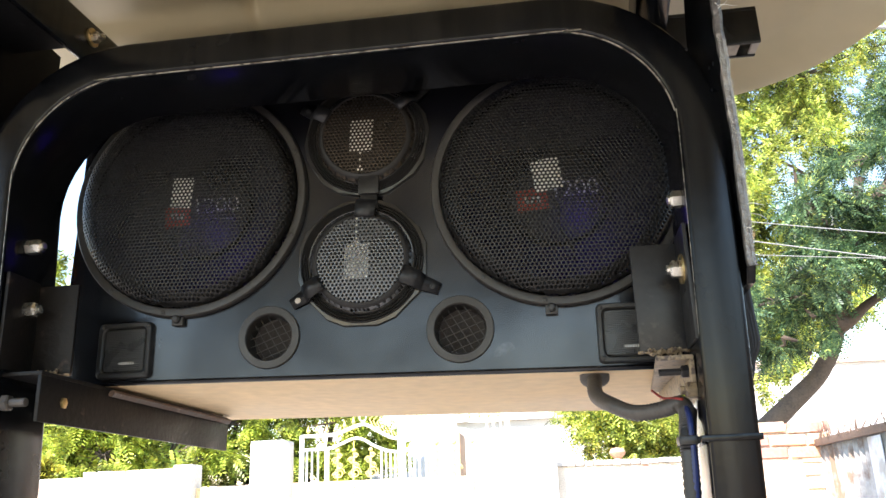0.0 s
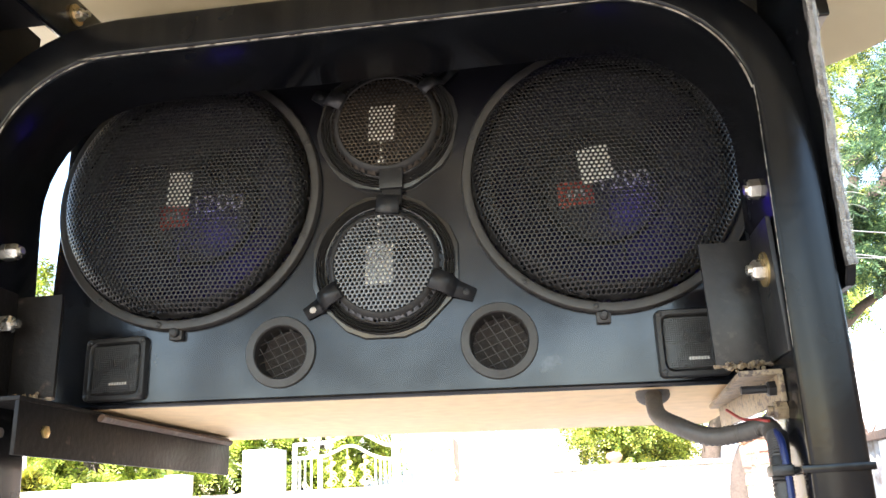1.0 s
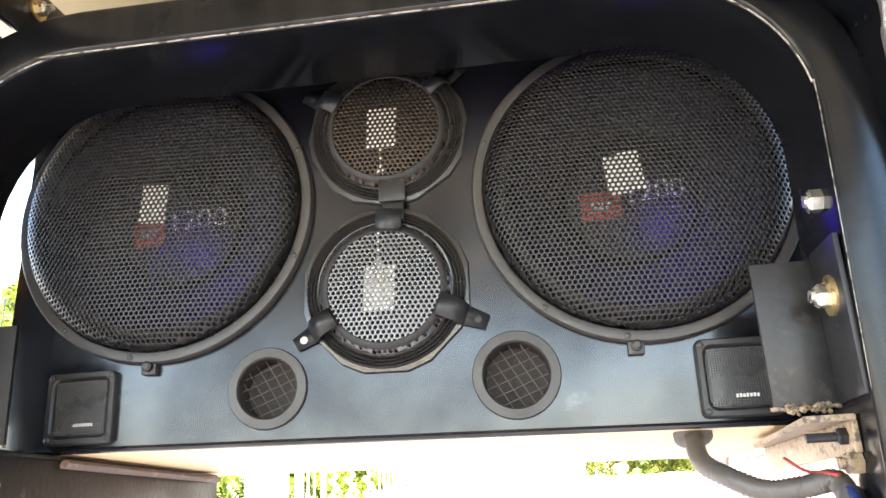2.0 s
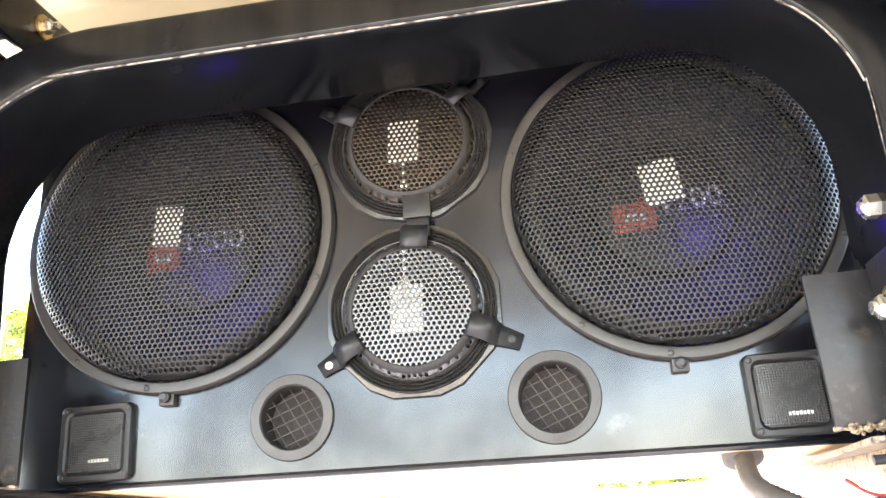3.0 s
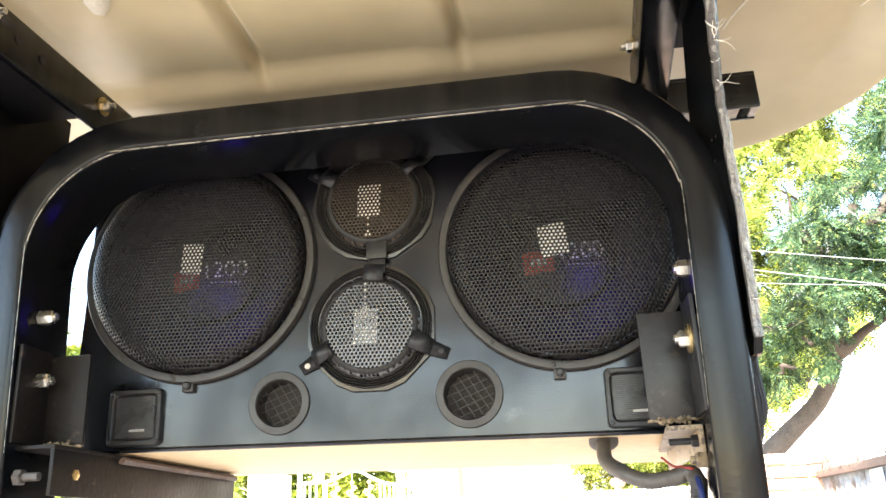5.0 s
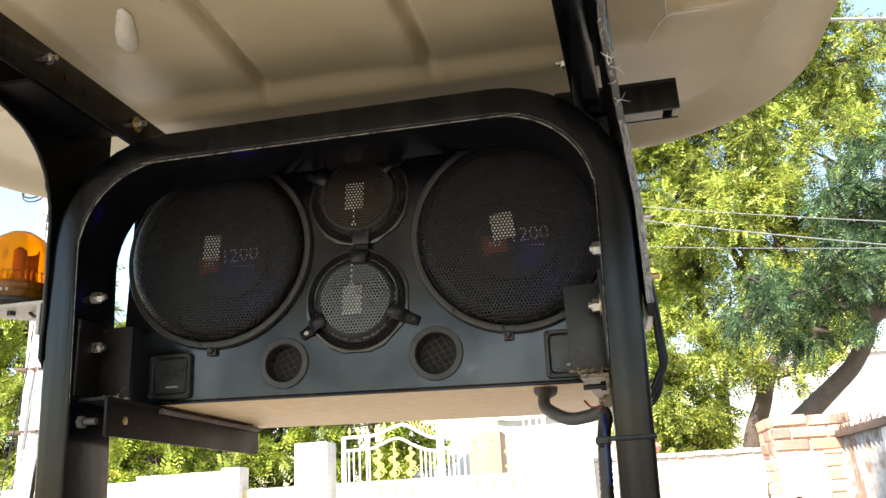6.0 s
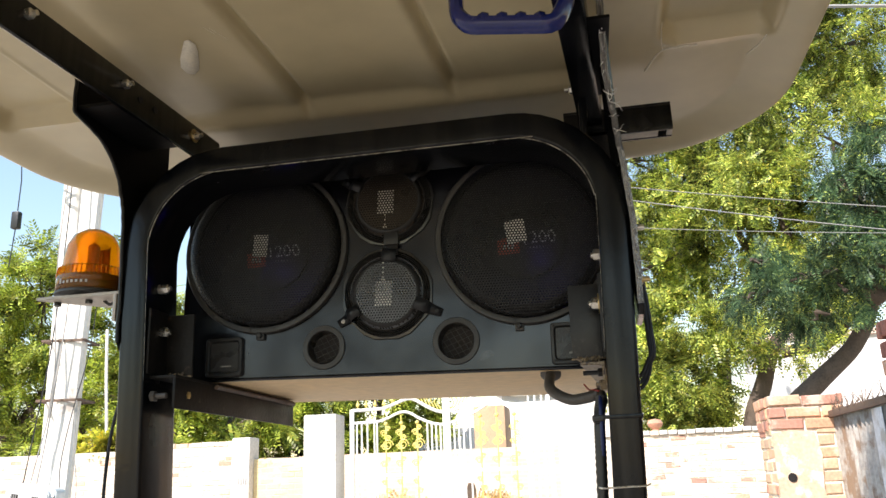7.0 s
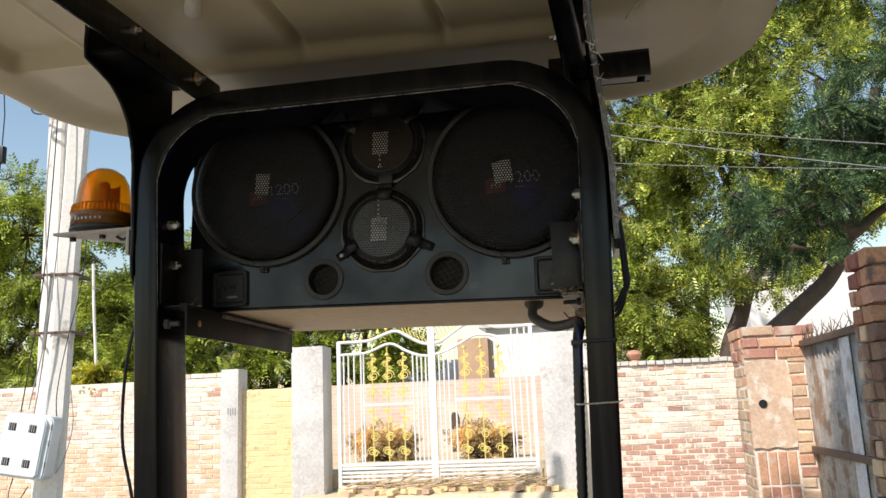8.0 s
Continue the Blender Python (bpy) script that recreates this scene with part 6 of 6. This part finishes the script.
for name, lo, hi, label in (("wall_pillar", (-5.78, 11.93, 0), (-5.48, 12.3, 2.32), "grey plastered wall pillar with faded marks"),
                            ("gate_pillar", (-4.52, 11.75, 0), (-4.0, 12.2, 2.6), "square grey cement gate pillar, damp stained at its foot"),
                            ("gate_pillar", (-0.63, 11.75, 0), (-0.08, 12.2, 2.6), "square grey cement gate pillar, damp stained at its foot")):
    p = thing(name, ((lo[0] + hi[0]) / 2, lo[1], 0), label, "pillar")
    part("shaft", box(lo, hi, 0.02), PLASTER, p)
    if name == "wall_pillar":
        bm = bmesh.new()
        for k in range(4):
            add_box(bm, (-5.66 + 0.04 * k, 11.926, 1.6 - 0.02 * (k % 2)), (-5.64 + 0.04 * k, 11.93, 1.7))
        part("faded_mark", bm, GREY_CABLE, p, "faded dark strokes")
# dry sticks heaped against the gate's foot
sticks = random.Random(21)
bundle = thing("stick_heap", (-2.6, 11.8, 0.36), "loose heap of thin dry branches before the gate", "branches")
bm = bmesh.new()
for k in range(70):
    x, y = sticks.uniform(-3.7, -0.8), sticks.uniform(11.6, 11.9)
    a, length = sticks.gauss(0.25, 0.3), sticks.uniform(0.4, 1.1)
    z = 0.37 + sticks.uniform(0, 0.12)
    ends = [Vector((x + length * u * math.cos(a), y + 0.15 * u * math.sin(3 * a), z + length * u * math.sin(a) * 0.28 + 0.04 * math.sin(3 * u))) for u in (0, 0.35, 0.7, 1)]
    add_tube(bm, ends, [0.009, 0.008, 0.006, 0.003], 5)
part("twigs", bm, DRY_STICK, bundle, kind="stuff")
# loose bricks at the gate's foot
heap = random.Random(8)
for k in range(34):
    x, y = heap.uniform(-3.9, -0.5), heap.uniform(11.5, 11.85)
    ob = new("loose_brick", brick_mesh(0.22, 0.11, 0.07, BRICK_YELLOW if k % 3 else BRICK_TAN, k % 3))
    ob.matrix_basis = pose(x, y, 0.36 + heap.uniform(0, 0.03), heap.uniform(-8, 8), heap.uniform(-8, 8), heap.uniform(0, 180))
    tagged(ob, "loose old brick on the ramp before the gate", "brick", "bricks before the gate")
part_ob = part("gate_ramp", prism([(11.2, 0), (12.3, 0), (12.3, 0.36), (11.45, 0.33)], 4.2, Matrix(((0, 0, 1, -4.3), (1, 0, 0, 0), (0, 1, 0, 0), (0, 0, 0, 1)))), YARD)
tagged(part_ob, "earth ramp up to the gate", "ramp", kind="structure")

# brick pillars and sheet gate along the lane
PX0, PX1, PY = 1.2, 1.69, 5.7
pil = thing("brick_pillar", (1.45, PY, 0), "old brick pillar half covered with sandy plaster", "pillar", "brick pillars")
part("core", box((PX0, PY, 0), (PX1, PY + 0.46, 1.96), 0.006), MORTAR, pil)
lay_bricks(pil, PX0 + 0.29, PX1, 0.0, 1.93, Matrix.Translation((0, PY, 0)), (BRICK_TAN, BRICK_RED), 5, course=0.08)
side_face = Matrix(((0, 1, 0, PX0), (-1, 0, 0, 0), (0, 0, 1, 0), (0, 0, 0, 1)))
lay_bricks(pil, -(PY + 0.46), -(PY + 0.004), 0.0, 1.93, side_face, (BRICK_TAN, BRICK_RED), 6, course=0.08)
part("plaster_patch", prism([(0.0, 1.165), (0.05, 1.172), (0.09, 1.16), (0.15, 1.176), (0.22, 1.162), (0.3, 1.17), (0.31, 1.28), (0.29, 1.4), (0.31, 1.62), (0.28, 1.78), (0.12, 1.8), (0.0, 1.78)], 0.022, pose(PX0 - 0.004, PY + 0.004, 0, 90, 0, 0), 0.003), SANDY, pil, "sandy plaster patch")
# hole as a disc, the darkness inside it put into the colour
part("socket_hole", lathe([(0, 0), (0.03, 0), (0.03, 0.005), (0, 0.005)], 18, along((PX0 + 0.09, PY - 0.0195, 1.48), (PX0 + 0.09, PY - 1, 1.48))), DARK_HOLE, pil, "round dark disc standing in for a hole")
for k in range(4):
    x = PX0 + 0.02 + 0.068 * k
    ob = new("upright_brick", brick_mesh(0.06, 0.104, 0.225, BRICK_RED, k % 3))
    ob.parent = pil
    ob.matrix_basis = WORLD_OF[pil].inverted() @ Matrix.Translation((x + 0.03, PY + 0.045, 1.03))
    ob2 = new("upright_brick", brick_mesh(0.06, 0.104, 0.225, BRICK_RED, (k + 1) % 3))
    ob2.parent = pil
    ob2.matrix_basis = WORLD_OF[pil].inverted() @ Matrix.Translation((x + 0.03, PY + 0.045, 0.79))
lay_bricks(pil, PX0 - 0.008, PX1 + 0.01, 1.8, 2.05, Matrix.Translation((0, PY - 0.012, 0)), (BRICK_RED, BRICK_TAN), 7, course=0.08)
lay_bricks(pil, -(PY + 0.46), -(PY + 0.06), 1.8, 2.05, side_face @ Matrix.Translation((0, -0.01, 0)), (BRICK_RED, BRICK_TAN), 8, course=0.08)
part("cap", box((PX0 + 0.01, PY + 0.01, 1.96), (PX1 - 0.01, PY + 0.45, 2.025), 0.01), MORTAR, pil)

near = thing("brick_pillar", (1.53, 3.19, 0), "red brick pillar with open mortar joints", "pillar", "brick pillars")
NX0, NX1, NY = 1.297, 1.76, 3.19
part("core", box((NX0 + 0.03, NY + 0.015, 0), (NX1, NY + 0.27, 2.13), 0.006), MORTAR_DARK, near)
# deep red courses on top; the shade lower down is put into browner bricks
lay_bricks(near, NX0 - 0.012, NX1, 1.826, 2.2, Matrix.Translation((0, NY, 0)), (BRICK_DEEP, BRICK_RED), 9, course=0.083)
lay_bricks(near, NX0 - 0.012, NX1, 0, 1.826, Matrix.Translation((0, NY, 0)), (BRICK_UMBER, BRICK_TAN), 19, course=0.083)
near_side = Matrix(((0, 1, 0, NX0), (-1, 0, 0, 0), (0, 0, 1, 0), (0, 0, 0, 1)))
lay_bricks(near, -(NY + 0.27), -(NY + 0.1), 1.826, 2.2, near_side, (BRICK_DEEP, BRICK_RED), 10, course=0.083, length=0.13)
lay_bricks(near, -(NY + 0.27), -(NY + 0.1), 0, 1.826, near_side, (BRICK_UMBER, BRICK_TAN), 20, course=0.083, length=0.13)

sheet = thing("sheet_gate", (1.6, 4.6, 0), "weathered grey corrugated sheet gate with rusty rails", "gate")
bm = bmesh.new()
rows = []
for k in range(131):
    y = 3.46 + 2.24 * k / 130
    x = 1.62 - 0.02 * math.sin(2 * math.pi * y / 0.09) * 0.4
    rows.append((bm.verts.new((x, y, 0.08)), bm.verts.new((x, y, 1.88))))
for a, b in zip(rows, rows[1:]):
    bm.faces.new((a[0], b[0], b[1], a[1]))
thicken(part("sheet_panel", bm, SHEET, sheet, smooth=60), 0.002, 0)
part("pale_strip", box((1.6, 4.6, 0.1), (1.605, 4.79, 1.862), 0.001), SHEET_PALE, sheet, "pale bluish painted strip of sheet")
for z in (0.4, 1.13, 1.87):
    part("rail", box((1.583, 3.46, z), (1.61, 5.7, z + 0.045), 0.003), RUST_RAIL, sheet)
thorns = random.Random(3)
bm = bmesh.new()
for k in range(70):
    y = thorns.uniform(3.6, 5.65)
    add_tube(bm, [(1.6 + thorns.uniform(-0.03, 0.03), y, 1.9), (1.6 + thorns.uniform(-0.06, 0.06), y + thorns.uniform(-0.05, 0.05), 1.9 + thorns.uniform(0.05, 0.12))], [0.004, 0.0015], 4)
part("spikes", bm, RUST_RAIL, sheet, kind="stuff")
# unseen wall added to close the lane, dark so it bounces less light
lane = wall("wall_lane", (1.76, -6, 0), (1.99, 3.4, 2.1), "unseen brown wall added to close off the lane", BRICK_UMBER)
